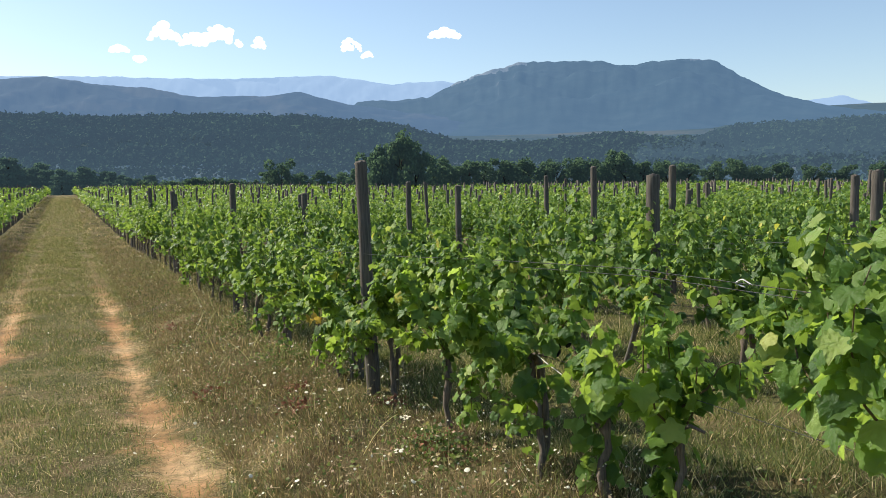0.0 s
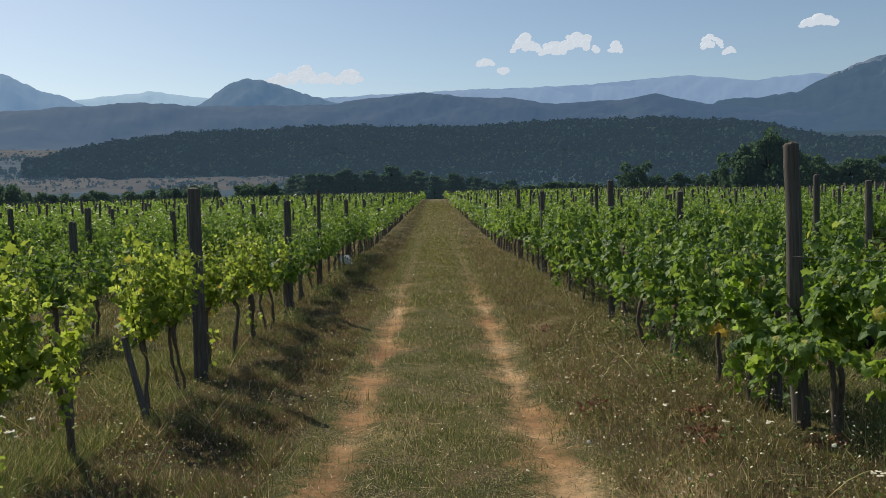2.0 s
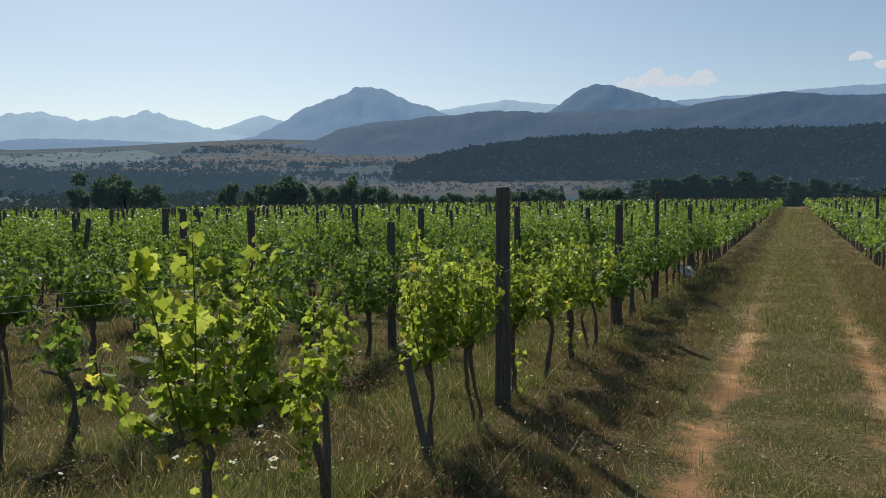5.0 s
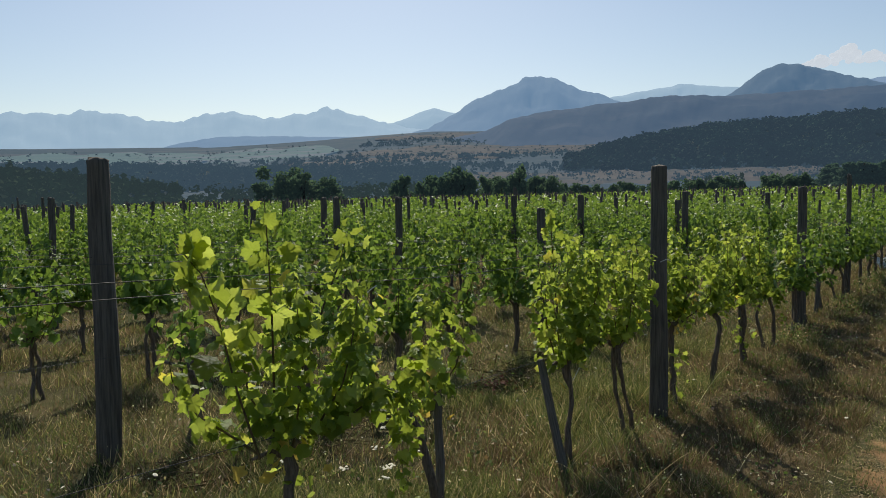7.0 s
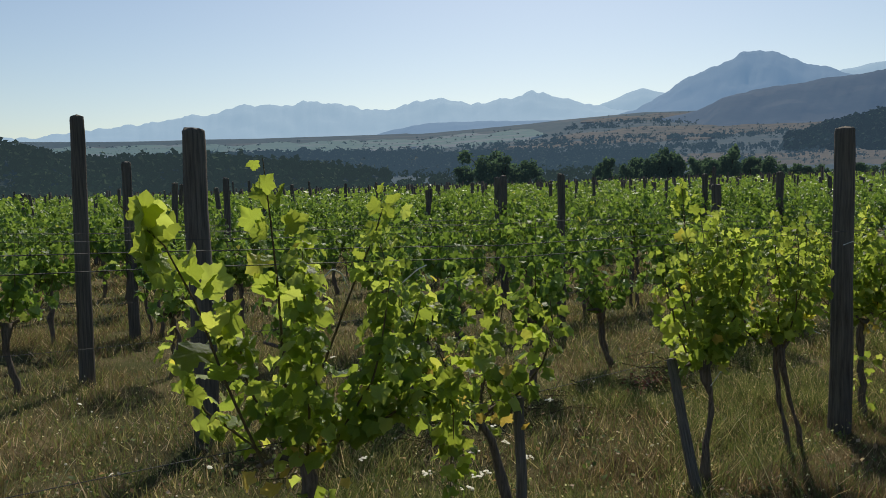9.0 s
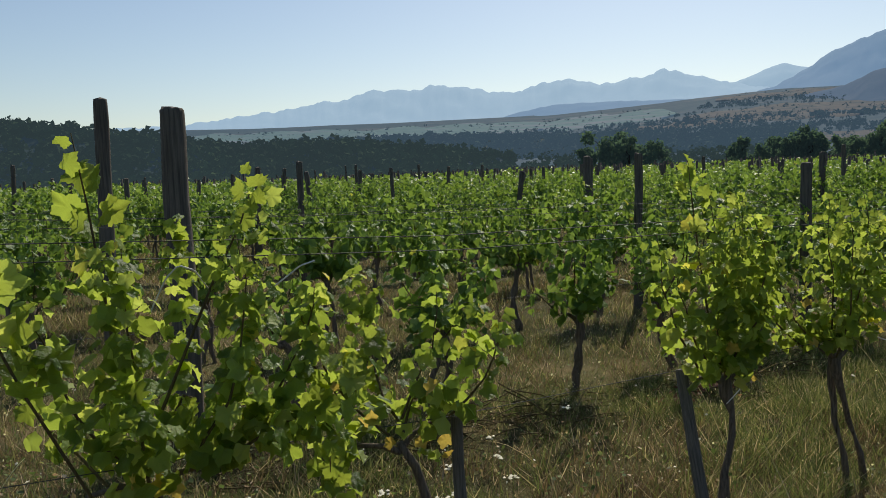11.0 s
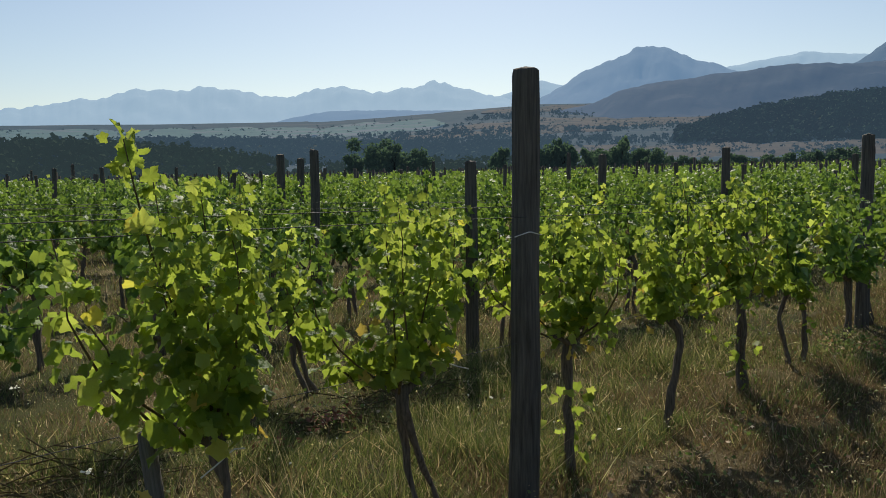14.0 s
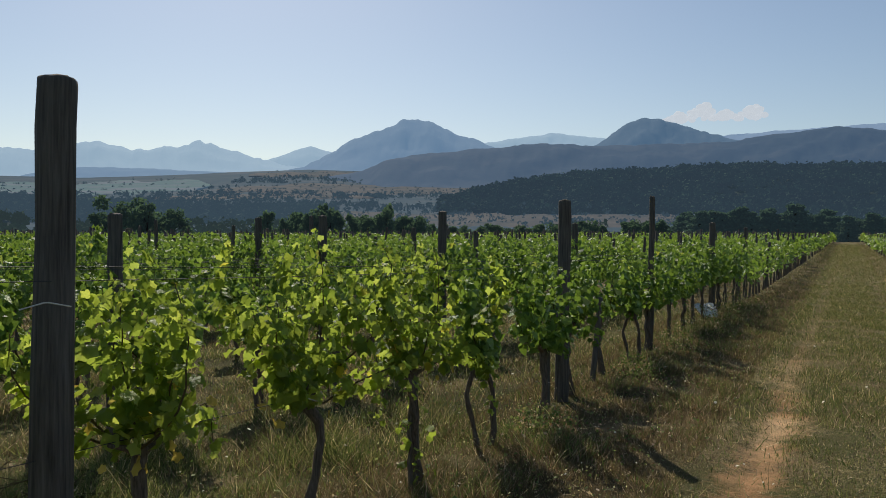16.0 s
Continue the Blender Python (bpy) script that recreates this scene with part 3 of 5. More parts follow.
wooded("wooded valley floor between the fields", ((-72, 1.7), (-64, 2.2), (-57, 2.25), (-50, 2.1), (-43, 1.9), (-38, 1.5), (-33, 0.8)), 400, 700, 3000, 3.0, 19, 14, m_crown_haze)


def field(label, az0, az1, r0, r1, material, lift=1.3):
    """A far field that follows the plain."""
    az, s = np.arange(az0, az1, 0.3), np.linspace(0, 1, 9)
    A, S = np.meshgrid(az, s, indexing="ij")
    edge = 0.16 * (r1 - r0) * fnoise(A, S * 2 + az0, 0.6, 4)
    end = np.clip((A - az0) / 5, 0.02, 1) * np.clip((az1 - A) / 5, 0.02, 1)
    R = (r0 + r1) / 2 + (S - 0.5) * ((r1 - r0) * np.sqrt(end) + 1) + edge
    x, y = at_polar(A, R)
    v = np.stack([x, y, valley_level(x, y) + lift * (1 - 3.0 * np.clip(np.abs(S - 0.5) * 2 - 0.74, 0, 1) * 2.2)], -1).reshape(-1, 3)
    ob = new("field", tri_mesh("field", v, grid_tris(len(az), len(s)), material, True))
    return tagged(ob, label, "field", kind="structure")


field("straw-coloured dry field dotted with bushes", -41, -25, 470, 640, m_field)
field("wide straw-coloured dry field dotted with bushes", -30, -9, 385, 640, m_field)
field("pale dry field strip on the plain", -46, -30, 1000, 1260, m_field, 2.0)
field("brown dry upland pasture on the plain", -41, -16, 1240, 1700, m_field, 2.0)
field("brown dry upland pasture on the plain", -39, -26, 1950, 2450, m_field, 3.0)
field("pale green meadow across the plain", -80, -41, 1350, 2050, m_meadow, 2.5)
n = 2200
az, r = rng.uniform(-8, 58, n), rng.uniform(265, 660, n)
x, y = at_polar(az, r)
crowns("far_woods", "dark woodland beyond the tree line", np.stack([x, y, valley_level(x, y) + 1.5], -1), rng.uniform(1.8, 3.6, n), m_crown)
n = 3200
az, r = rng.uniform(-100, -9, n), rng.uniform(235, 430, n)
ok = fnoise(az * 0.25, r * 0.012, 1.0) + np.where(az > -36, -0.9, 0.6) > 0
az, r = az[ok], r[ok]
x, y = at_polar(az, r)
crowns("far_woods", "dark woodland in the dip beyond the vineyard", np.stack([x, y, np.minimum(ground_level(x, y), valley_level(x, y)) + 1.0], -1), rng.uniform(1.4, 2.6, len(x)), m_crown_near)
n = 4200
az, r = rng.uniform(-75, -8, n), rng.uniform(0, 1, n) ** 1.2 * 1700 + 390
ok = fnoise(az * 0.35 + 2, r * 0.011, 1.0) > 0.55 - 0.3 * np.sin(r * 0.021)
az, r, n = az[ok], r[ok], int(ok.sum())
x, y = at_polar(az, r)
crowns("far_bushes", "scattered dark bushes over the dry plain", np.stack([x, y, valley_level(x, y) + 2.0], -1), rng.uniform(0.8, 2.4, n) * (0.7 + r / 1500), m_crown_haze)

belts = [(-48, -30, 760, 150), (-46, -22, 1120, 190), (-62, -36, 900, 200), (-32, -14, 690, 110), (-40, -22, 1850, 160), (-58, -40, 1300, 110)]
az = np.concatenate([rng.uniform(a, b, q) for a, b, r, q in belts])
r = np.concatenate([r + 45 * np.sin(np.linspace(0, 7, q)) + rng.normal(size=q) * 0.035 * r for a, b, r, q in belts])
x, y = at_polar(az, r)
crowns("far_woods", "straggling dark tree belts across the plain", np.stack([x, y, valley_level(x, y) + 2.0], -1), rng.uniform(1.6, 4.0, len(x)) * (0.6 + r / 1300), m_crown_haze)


def cloud(puffs, seed):
    """A small cumulus: each puff (azimuth, elevation of its base, width, height in degrees) is a heap of lumps on a level base."""
    r = np.random.default_rng(seed)
    parts = []
    for az, el, wide, tall in puffs:
        n = int(10 + 10 * wide)
        for i in range(n):
            u = r.uniform(-1, 1)
            lift = 1.25 * tall * (1 - u * u) * r.uniform(0, 1) ** 0.7
            d = 4700 + r.normal() * 14
            s = d * math.radians(1) * r.uniform(0.17, 0.36) * (0.5 + 0.5 * min(wide, 2.0) / 2) * (1.1 - 0.5 * abs(u))
            x, y = at_polar(az + 0.5 * wide * u, d)
            v, t = ICO2
            parts.append((v * (1 + 0.06 * r.normal(size=(len(v), 1))) * s * np.array((1.15, 1.15, 0.85)) + np.array((x, y, d * math.tan(math.radians(el + lift)))), t))
    ob = new("cloud", tri_mesh("cloud", *join(*parts), m_cloud, True))
    return tagged(ob, "small white fair-weather cloud over the mountains", "cloud", kind="structure")


cloud(((6.4, 9.75, 1.9, 0.75), (8.2, 9.5, 1.6, 0.6), (9.9, 9.55, 2.6, 0.95), (12.4, 9.35, 0.9, 0.6)), 1)
cloud(((18.5, 9.2, 1.3, 0.75), (19.6, 8.85, 0.7, 0.2)), 2)
cloud(((24.8, 10.1, 2.1, 0.4),), 3)
cloud(((3.7, 8.95, 1.1, 0.25), (4.9, 8.45, 0.8, 0.15)), 4)
cloud(((-10.2, 8.0, 1.8, 0.3), (-8.7, 8.0, 2.0, 0.75), (-7.2, 8.0, 1.5, 0.35), (-5.6, 8.0, 1.8, 0.7)), 5)



def field_bushes(az0, az1, r0, r1, n, seed):
    """Dark bushes dotted over a far field, thicker in drifts."""
    r = np.random.default_rng(seed)
    az, d = r.uniform(az0, az1, n), r.uniform(r0, r1, n)
    ok = fnoise(az * 0.9 + seed, d * 0.02, 1.0) + 0.35 * r.normal(size=n) > -0.1
    az, d = az[ok], d[ok]
    x, y = at_polar(az, d)
    crowns("far_bushes", "dark bushes dotted over a dry field", np.stack([x, y, valley_level(x, y) + 1.6], -1), r.uniform(0.7, 1.9, len(x)) * (0.5 + d / 1100), m_crown_haze)


for i, q in enumerate(((-41, -25, 470, 640, 220), (-30, -9, 385, 640, 420), (-46, -30, 1000, 1260, 160), (-41, -16, 1240, 1700, 420), (-39, -26, 1950, 2450, 120), (-80, -41, 1350, 2050, 160))):
    field_bushes(*q, 20 + i)

# ---- posts ----
def post_mesh(height, radius, seed):
    r = np.random.default_rng(seed)
    hs = np.array([-0.25, 0.0, 0.25, 0.5, 0.75, 0.92, 0.985, 0.996, 1.0, 1.0]) * height
    hs[0] = -0.25
    bend = np.cumsum(r.normal(size=(len(hs), 2)) * 0.008 * np.array([0, 0, 1, 1, 1, 0.5, 0.1, 0, 0, 0])[:, None], axis=0)
    p = np.stack([bend[:, 0], bend[:, 1], hs], -1)
    rad = radius * np.array([1.12, 1.1, 1.05, 1.0, 0.97, 0.95, 0.94, 0.92, 0.84, 0.78])
    v, t = tube(p, rad, 14, 0.035, seed, level=True)
    v[-15:-1, 2] += r.normal(size=14) * 0.004
    return tri_mesh("vineyard_post", v, t, m_post, True)


POSTS = [post_mesh(1.0, q, 30 + i) for i, q in enumerate((0.058, 0.062, 0.052, 0.066, 0.055))]
post_count = 0


def post(x, y, top=None, height=1.85, lean=(0, 0), thick=1.0, label="weathered grey wooden vineyard post standing in the row"):
    """A trellis post; top is the height of its head above datum."""
    global post_count
    z = float(ground_level(x, y))
    h = top - z if top is not None else height
    ob = new("vineyard_post", POSTS[post_count % len(POSTS)])
    ob.matrix_basis = pose(x, y, z, lean[0], lean[1], (post_count * 73) % 360) @ Matrix.Diagonal((thick, thick, h, 1))
    post_count += 1
    return tagged(ob, label, "post", "vineyard posts")


ROWS_LEFT = [-2.42 - 2.21 * i for i in range(44)]
ROWS_RIGHT = [2.4 + 2.2 * i for i in range(42)]
KNOWN = {0: ((-2.4, 10.08, 1.485, 1.12), (-2.44, 15.57, 1.345, 0.98), (-2.45, 19.4, 1.57, 0.75), (-2.44, 24.9, 1.35, 0.9), (-2.42, 30.6, 1.35, 0.9)),
         1: ((-4.72, 6.8, 1.525, 1.05), (-4.66, 12.44, 1.13, 0.95), (-4.66, 17.6, 1.33, 0.95), (-4.66, 23.2, 1.3, 0.95)),
         2: ((-6.83, 6.81, 1.77, 0.9), (-6.86, 12.55, 1.29, 0.95), (-6.86, 18.2, 1.3, 0.95)),
         3: ((-9.05, 8.05, 1.5, 1.0), (-9.05, 13.8, 1.32, 0.95), (-9.05, 19.5, 1.32, 0.95)),
         4: ((-11.26, 10.3, 1.36, 0.95), (-11.26, 15.9, 1.33, 0.95))}
KNOWN_R = {0: ((2.42, 6.95, 1.62, 0.78), (2.42, 12.83, 1.51, 0.8), (2.42, 19.8, 1.43, 0.95), (2.42, 25.0, 1.53, 0.9), (2.42, 32.5, 1.6, 0.9)),
           1: ((4.6, 6.18, 1.48, 0.92), (4.6, 11.45, 1.49, 0.75), (4.6, 17.0, 1.34, 0.95), (4.6, 25.0, 1.6, 0.95)),
           2: ((6.8, 10.2, 1.65, 0.8), (6.8, 14.5, 1.44, 0.95), (6.8, 5.85, 1.49, 0.85)),
           3: ((9.0, 11.2, 1.69, 0.9), (9.0, 15.0, 1.6, 0.9), (9.0, 7.9, 1.47, 0.9))}


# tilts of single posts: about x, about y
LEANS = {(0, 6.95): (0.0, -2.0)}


def field_end(x):
    """How far ahead the vines run in the row at x."""
    return 190 - 0.35 * abs(x) if x > 0 else 195 - 1.15 * abs(x)


far_posts = []
for rows, known in ((ROWS_LEFT, KNOWN), (ROWS_RIGHT, KNOWN_R)):
    for i, rx in enumerate(rows):
        y = 4.0 + (i * 2.37) % 5.6
        if i in known:
            for px, py, top, thick in known[i]:
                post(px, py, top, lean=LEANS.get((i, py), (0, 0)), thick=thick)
            y = max(q[1] for q in known[i]) + 5.6
        while y < field_end(rx):
            if rx > 0 and y < rx * 0.5 - 2:
                y += 5.6
                continue
            r = math.hypot(rx, y - 4)
            if r < 46:
                post(rx + rng.normal() * 0.03, y, height=1.74 + 0.14 * rng.normal(), lean=(rng.normal() * 2.4, rng.normal() * 2.4), thick=rng.uniform(0.65, 1.0))
            else:
                h = 1.68 + 0.15 * rng.normal()
                v, t = (np.array([(a * 0.06, b * 0.06, c) for c in (0, 1) for a, b in ((-1, -1), (1, -1), (1, 1), (-1, 1))]),
                                    np.array([(0, 1, 5), (0, 5, 4), (1, 2, 6), (1, 6, 5), (2, 3, 7), (2, 7, 6), (3, 0, 4), (3, 4, 7), (4, 5, 6), (4, 6, 7)]))
                far_posts.append((v * (1, 1, h) + (rx, y, float(ground_level(rx, y))) + v[:, 2:] * np.array((rng.normal(), rng.normal(), 0)) * 0.05, t))
            y += 5.6 + rng.normal() * 0.25
tagged(new("far_posts", tri_mesh("far_posts", *join(*far_posts), m_post)), "distant weathered wooden posts along the vine rows", "posts", kind="stuff")

# short stakes beside single vines
STAKES = ((-2.42, 7.09, 0.30, 0, 0, 0.42), (-2.33, 8.28, 0.28, -13, 2, 0.40), (-2.44, 12.72, 0.35, 0, 3, 0.45), (-2.45, 15.2, 0.45, 2, 0, 0.4), (-4.7, 5.6, 0.35, -4, 6, 0.6),
          (-6.9, 6.1, 0.45, 0, 8, 0.6), (2.5, 7.55, 0.45, 2, 0, 0.5), (4.62, 6.6, 0.30, -28, 0, 0.42), (2.45, 9.85, 0.5, 4, -3, 0.5), (-2.44, 16.6, 0.4, -5, 0, 0.45))
for x, y, top, lx, ly, th in STAKES:
    ob = post(x, y, top, lean=(lx, ly), thick=th, label="short grey wooden stake propping a grapevine")
    ob.name = "wooden_stake"
    ob.material_slots[0].link = "OBJECT"
    ob.material_slots[0].material = m_stake
    tagged(ob, category="stake", group="vine stakes")


# ---- wires ----
def wire(x, y0, y1, above, sag=0.015, radius=0.0022):
    ys = np.linspace(y0, y1, int((y1 - y0) / 1.4) + 2)
    base = np.interp(ys, (y0, (y0 + y1) / 2, y1), [float(ground_level(x, q)) for q in (y0, (y0 + y1) / 2, y1)])
    base = 0.5 * base + 0.5 * np.array([float(ground_level(x, q)) for q in ys])
    p = np.stack([np.full_like(ys, x), ys, base + above - sag * (1 + np.sin(ys * 1.12))], -1)
    ob = new("trellis_wire", tri_mesh("trellis_wire", *tube(p, radius, 4, cap=False), m_wire))
    return tagged(ob, "thin galvanised trellis wire strung along the vine row", "wire", "trellis wires")


for rx, a, b in ((-2.42, 1.5, 60), (-4.65, 2, 40), (-6.85, 3, 30), (2.4, 0.8, 60), (4.6, 2, 40), (6.8, 3, 30)):
    for above, dx in ((0.62, 0.02), (1.19, 0.05), (1.23, -0.05)) if rx < 0 else ((0.57, 0.02), (1.02, 0.05), (1.06, -0.05)):
        wire(rx + dx, a, b, above, radius=0.0015)


def twine(points, label):
    p = np.array(points, float)
    t = np.linspace(0, len(p) - 1, 14)
    p = np.stack([np.interp(t, np.arange(len(p)), p[:, q]) for q in range(3)], -1)
    return tagged(new("twine_tie", tri_mesh("twine_tie", *tube(p, 0.0025, 5, 0.1), m_twine, True)), label, "twine")


TIE = "pale twine tie hanging from the trellis wire"
twine(((-2.40, 6.08, 0.78), (-2.38, 6.12, 0.87), (-2.36, 6.15, 0.905), (-2.38, 6.20, 0.885), (-2.40, 6.24, 0.83)), TIE)
twine(((-2.36, 6.55, 0.885), (-2.35, 6.5, 0.875), (-2.37, 6.41, 0.81)), TIE)
twine(((-2.33, 9.93, 0.75), (-2.30, 10.0, 0.77), (-2.31, 10.1, 0.75)), "pale twine tie round the wooden post")
for y0, z0, d in ((9.4, 0.27, 1), (8.55, 0.17, -1), (11.3, 0.24, 1)):
    twine(((-2.36, y0, z0), (-2.33, y0 + 0.06 * d, z0 + 0.02), (-2.32, y0 + 0.13 * d, z0 - 0.01), (-2.31, y0 + 0.19 * d, z0 - 0.03)), "frayed pale string tied at the vine head")
twine(((2.36, 2.86, 1.05), (2.35, 2.9, 1.07), (2.355, 2.94, 1.05), (2.365, 2.9, 1.04)), TIE)
twine(((2.36, 4.3, 0.55), (2.35, 4.2, 0.53), (2.36, 4.05, 0.49)), TIE)


# ---- vines ----
LEAVES = [leaf_shape(c, f, 17, 0.0, 3) for c, f in ((0.5, 0.14), (0.2, 0.34), (0.8, -0.05), (0.45, -0.26))]
LEAF6 = (np.array([(0, 0.35, 0.0), (0, 0.02, 0.05), (-0.5, 0.16, 0.12), (-0.34, 0.62, -0.04), (0, 0.98, -0.2), (0.33, 0.6, -0.05), (0.5, 0.14, 0.1)]), np.array([(0, q + 1, (q + 1) % 6 + 1) for q in range(6)]))
KITE = (np.array([(0, 0.36, 0.0), (0, 0.0, 0.0), (-0.48, 0.32, 0.16), (0.02, 0.98, -0.15), (0.48, 0.3, 0.13)]), np.array([(0, q + 1, (q + 1) % 4 + 1) for q in range(4)]))
FINE = [leaf_shape(c, f, 31, 0.024, 5) for c, f in ((0.5, 0.14), (0.2, 0.34), (0.8, -0.05), (0.45, -0.26))]
RHOMB = (np.array([(0, 0, 0), (-0.5, 0.45, 0.06), (0, 0.95, -0.08), (0.5, 0.45, 0.06)]), np.array([(0, 1, 2), (0, 2, 3)]))
ICO3 = ico(3)
YELLOW_LEAF = tri_mesh("leaf", *FINE[1], m_yellow, True)
EDGE_MESHES = [tri_mesh("leaf", v, t, m_leaf_edge_obj, True) for v, t in FINE]
LEAF_MESHES = [tri_mesh("leaf", v, t, m_leaf_obj, True) for v, t in FINE]


def canopy(n, r, length, low, high, wide, head, shoots=12, droop=0.2, centre=0.0):
    """Leaf places and facings for one vine: shoots fan out of the head, some of them hanging, with leaves on stalks all along."""
    hx, hz = head
    top = np.linspace(-0.5, 0.5, shoots) * length + centre + r.normal(size=shoots) * length * 0.05
    side = r.normal(size=shoots) * wide * 0.36
    root = np.stack([hx + (top - hx) * r.uniform(0.15, 0.5, shoots), side * 0.2, hz + r.uniform(-0.04, 0.08, shoots)], -1)
    dome = 1 - 0.22 * np.abs((top - centre) / (0.5 * length + 1e-6)) ** 2
    tip = np.stack([top, side, hz + (high - hz) * dome * r.uniform(0.72, 1.04, shoots)], -1)
    bend = np.stack([(top - hx) * 0.22, side * 0.5, np.zeros(shoots)], -1)
    hang = r.uniform(size=shoots) < droop
    tip[hang, 2] = r.uniform(low, hz + 0.1, int(hang.sum()))
    tip[hang, 1] *= 1.5
    bend[hang, 2] += 0.16
    long = np.linalg.norm(tip - root, axis=1) + 0.15
    i = r.choice(shoots, n, p=long / long.sum())
    s = r.uniform(0.04, 1, n) ** 0.9

    def along(k, f):
        return root[k] * (1 - f)[:, None] + tip[k] * f[:, None] + bend[k] * (4 * f * (1 - f))[:, None]
    a = r.uniform(0, 2 * np.pi, n)
    out = np.stack([np.cos(a) * 0.8, np.sin(a), r.uniform(-0.25, 0.45, n)], -1)
    pos = along(i, s) + out * (r.uniform(0.02, 0.105, n) * (1.15 - 0.55 * s))[:, None]
    pos[:, 2] = np.maximum(pos[:, 2], low - 0.06 + 0.1 * r.uniform(size=n))
    nrm = out * 0.85 + np.array((0, 0, 0.5)) + r.normal(size=(n, 3)) * 0.42
    size = 1.12 - 0.5 * s ** 1.5
    f = np.linspace(0, 0.96, 7)
    lines = [along(np.full(7, k), f) + r.normal(size=(7, 3)) * 0.008 for k in range(shoots)]
    return pos, nrm, size, lines


def vine_trunk(r, seed, double, stout, head):
    pieces = []
    hx, hz = head
    for q in range(2 if double else 1):
        n = 10
        f = np.linspace(0, 1, n)
        x = f * hx + np.cumsum(r.normal(size=n) * 0.014) * np.sin(np.pi * f) ** 0.5 + q * 0.13 * (1 - f) * r.choice((-1, 1))
        y = np.cumsum(r.normal(size=n) * 0.014) * np.sin(np.pi * f) ** 0.5 + q * 0.03
        z = -0.12 + f * (hz + 0.12)
        rad = np.linspace(0.030, 0.021, n) * stout * (0.75 if double else 1) * r.uniform(0.8, 1.2) * (1 + 0.16 * r.normal(size=n))
        rad[-2:] *= 1.35                                 # the knotted head
        pieces.append(tube(np.stack([x, y, z], -1), rad, 8, 0.16, seed + q))
    for way in (-1, 1):                                  # short old arms along the wire
        p = np.array([(hx, 0, hz - 0.03), (hx + way * 0.07, r.normal() * 0.02, hz + 0.01), (hx + way * 0.16, r.normal() * 0.03, hz + r.uniform(0.0, 0.06))])
        pieces.append(tube(p, np.array((0.017, 0.013, 0.009)) * stout, 6, 0.15, seed + 5))
    return pieces


def vine(seed, leaves, shape, length=1.15, low=0.55, high=1.5, wide=0.55, size=0.115, double=False, singles=0, grapes=0, canes=4, shoots=12, sucker=0, edge=False, stout=1.0,
         head=0.64, lean=0.0, centre=0.0, droop=0.2):
    """A vine: trunk, woody arms, canes and its foliage; singles are leaves built one by one."""
    r = np.random.default_rng(seed)
    root = new("grapevine")
    part("trunk", tri_mesh("trunk", *join(*vine_trunk(r, seed, double, stout, (lean, head))), m_trunk, True), root)
    pos, nrm, grown, lines = canopy(leaves + singles, r, length, low, high, wide, (lean, head), shoots, droop, centre)
    for q in np.linspace(0, len(lines) - 1, canes).astype(int):
        part("cane", tri_mesh("cane", *tube(lines[q], np.linspace(0.0052, 0.0015, 7), 5, 0.08, seed), m_cane, True), root)
    if sucker:                                           # leafy shoots low on the trunk
        q = r.choice(leaves + singles, sucker, replace=False)
        pos[q] = np.stack([r.normal(size=sucker) * 0.05 + 0.05, r.normal(size=sucker) * 0.06, r.uniform(0.08, 0.5, sucker)], -1)
    sz = size * r.uniform(0.68, 1.22, len(pos)) * grown
    order = np.argsort(-(np.abs(pos[:, 1]) + 0.3 * r.uniform(size=len(pos))))
    inner = order[singles:]
    groups = np.array_split(inner, len(shape))
    fol = join(*[scatter_leaves(pos[g], nrm[g], sz[g], s, r) for g, s in zip(groups, shape)])
    part("foliage", tri_mesh("foliage", *fol, m_leaf_edge if edge else m_leaf, True), root, "green lobed vine leaves")
    for j, q in enumerate(order[:singles]):
        nn = Vector(nrm[q]).normalized()
        d = Vector((r.normal() * 0.5, r.normal() * 0.5, -1))
        w = (d - nn * d.dot(nn)).normalized()
        u = w.cross(nn)
        m = Matrix((u, w, nn)).transposed().to_4x4()
        leaf = part("leaf", (EDGE_MESHES if edge else LEAF_MESHES)[j % 4], root)
        leaf.matrix_basis = Matrix.Translation(pos[q]) @ m @ Matrix.Scale(float(sz[q]), 4)
    for g in range(grapes):
        gx0, gy0, gz0 = lean + r.uniform(-0.25, 0.25), r.choice((-1, 1)) * wide * 0.2, r.uniform(head + 0.04, head + 0.2)
        c = r.normal(size=(46, 3))
        c = c / np.linalg.norm(c, axis=1)[:, None] * np.array((0.02, 0.02, 0.038))
        c[:, :2] *= 1 + 8 * c[:, 2:]
        dots = ICO3[0] @ c.T
        reach = dots + np.sqrt(np.maximum(0.0085 ** 2 - np.sum(c * c, axis=1)[None] + dots ** 2, 0))
        reach = np.where(0.0085 ** 2 - np.sum(c * c, axis=1)[None] + dots ** 2 > 0, reach, 0.02).max(axis=1)
        v = ICO3[0] * reach[:, None]
        part("grape_cluster", tri_mesh("grape_cluster", v + (gx0, gy0, gz0 - 0.07), ICO3[1], m_grape), root, "dark ripe grape cluster")
    return tagged(root, "green grapevine with a gnarled dark trunk and lobed leaves", "grapevine", "grapevines in the rows")


def plant(ob, x, y, turn=90, scale=1.0):
    ob.matrix_basis = pose(x, y, float(ground_level(x, y)), 0, 0, turn) @ Matrix.Scale(scale, 4)
    return ob


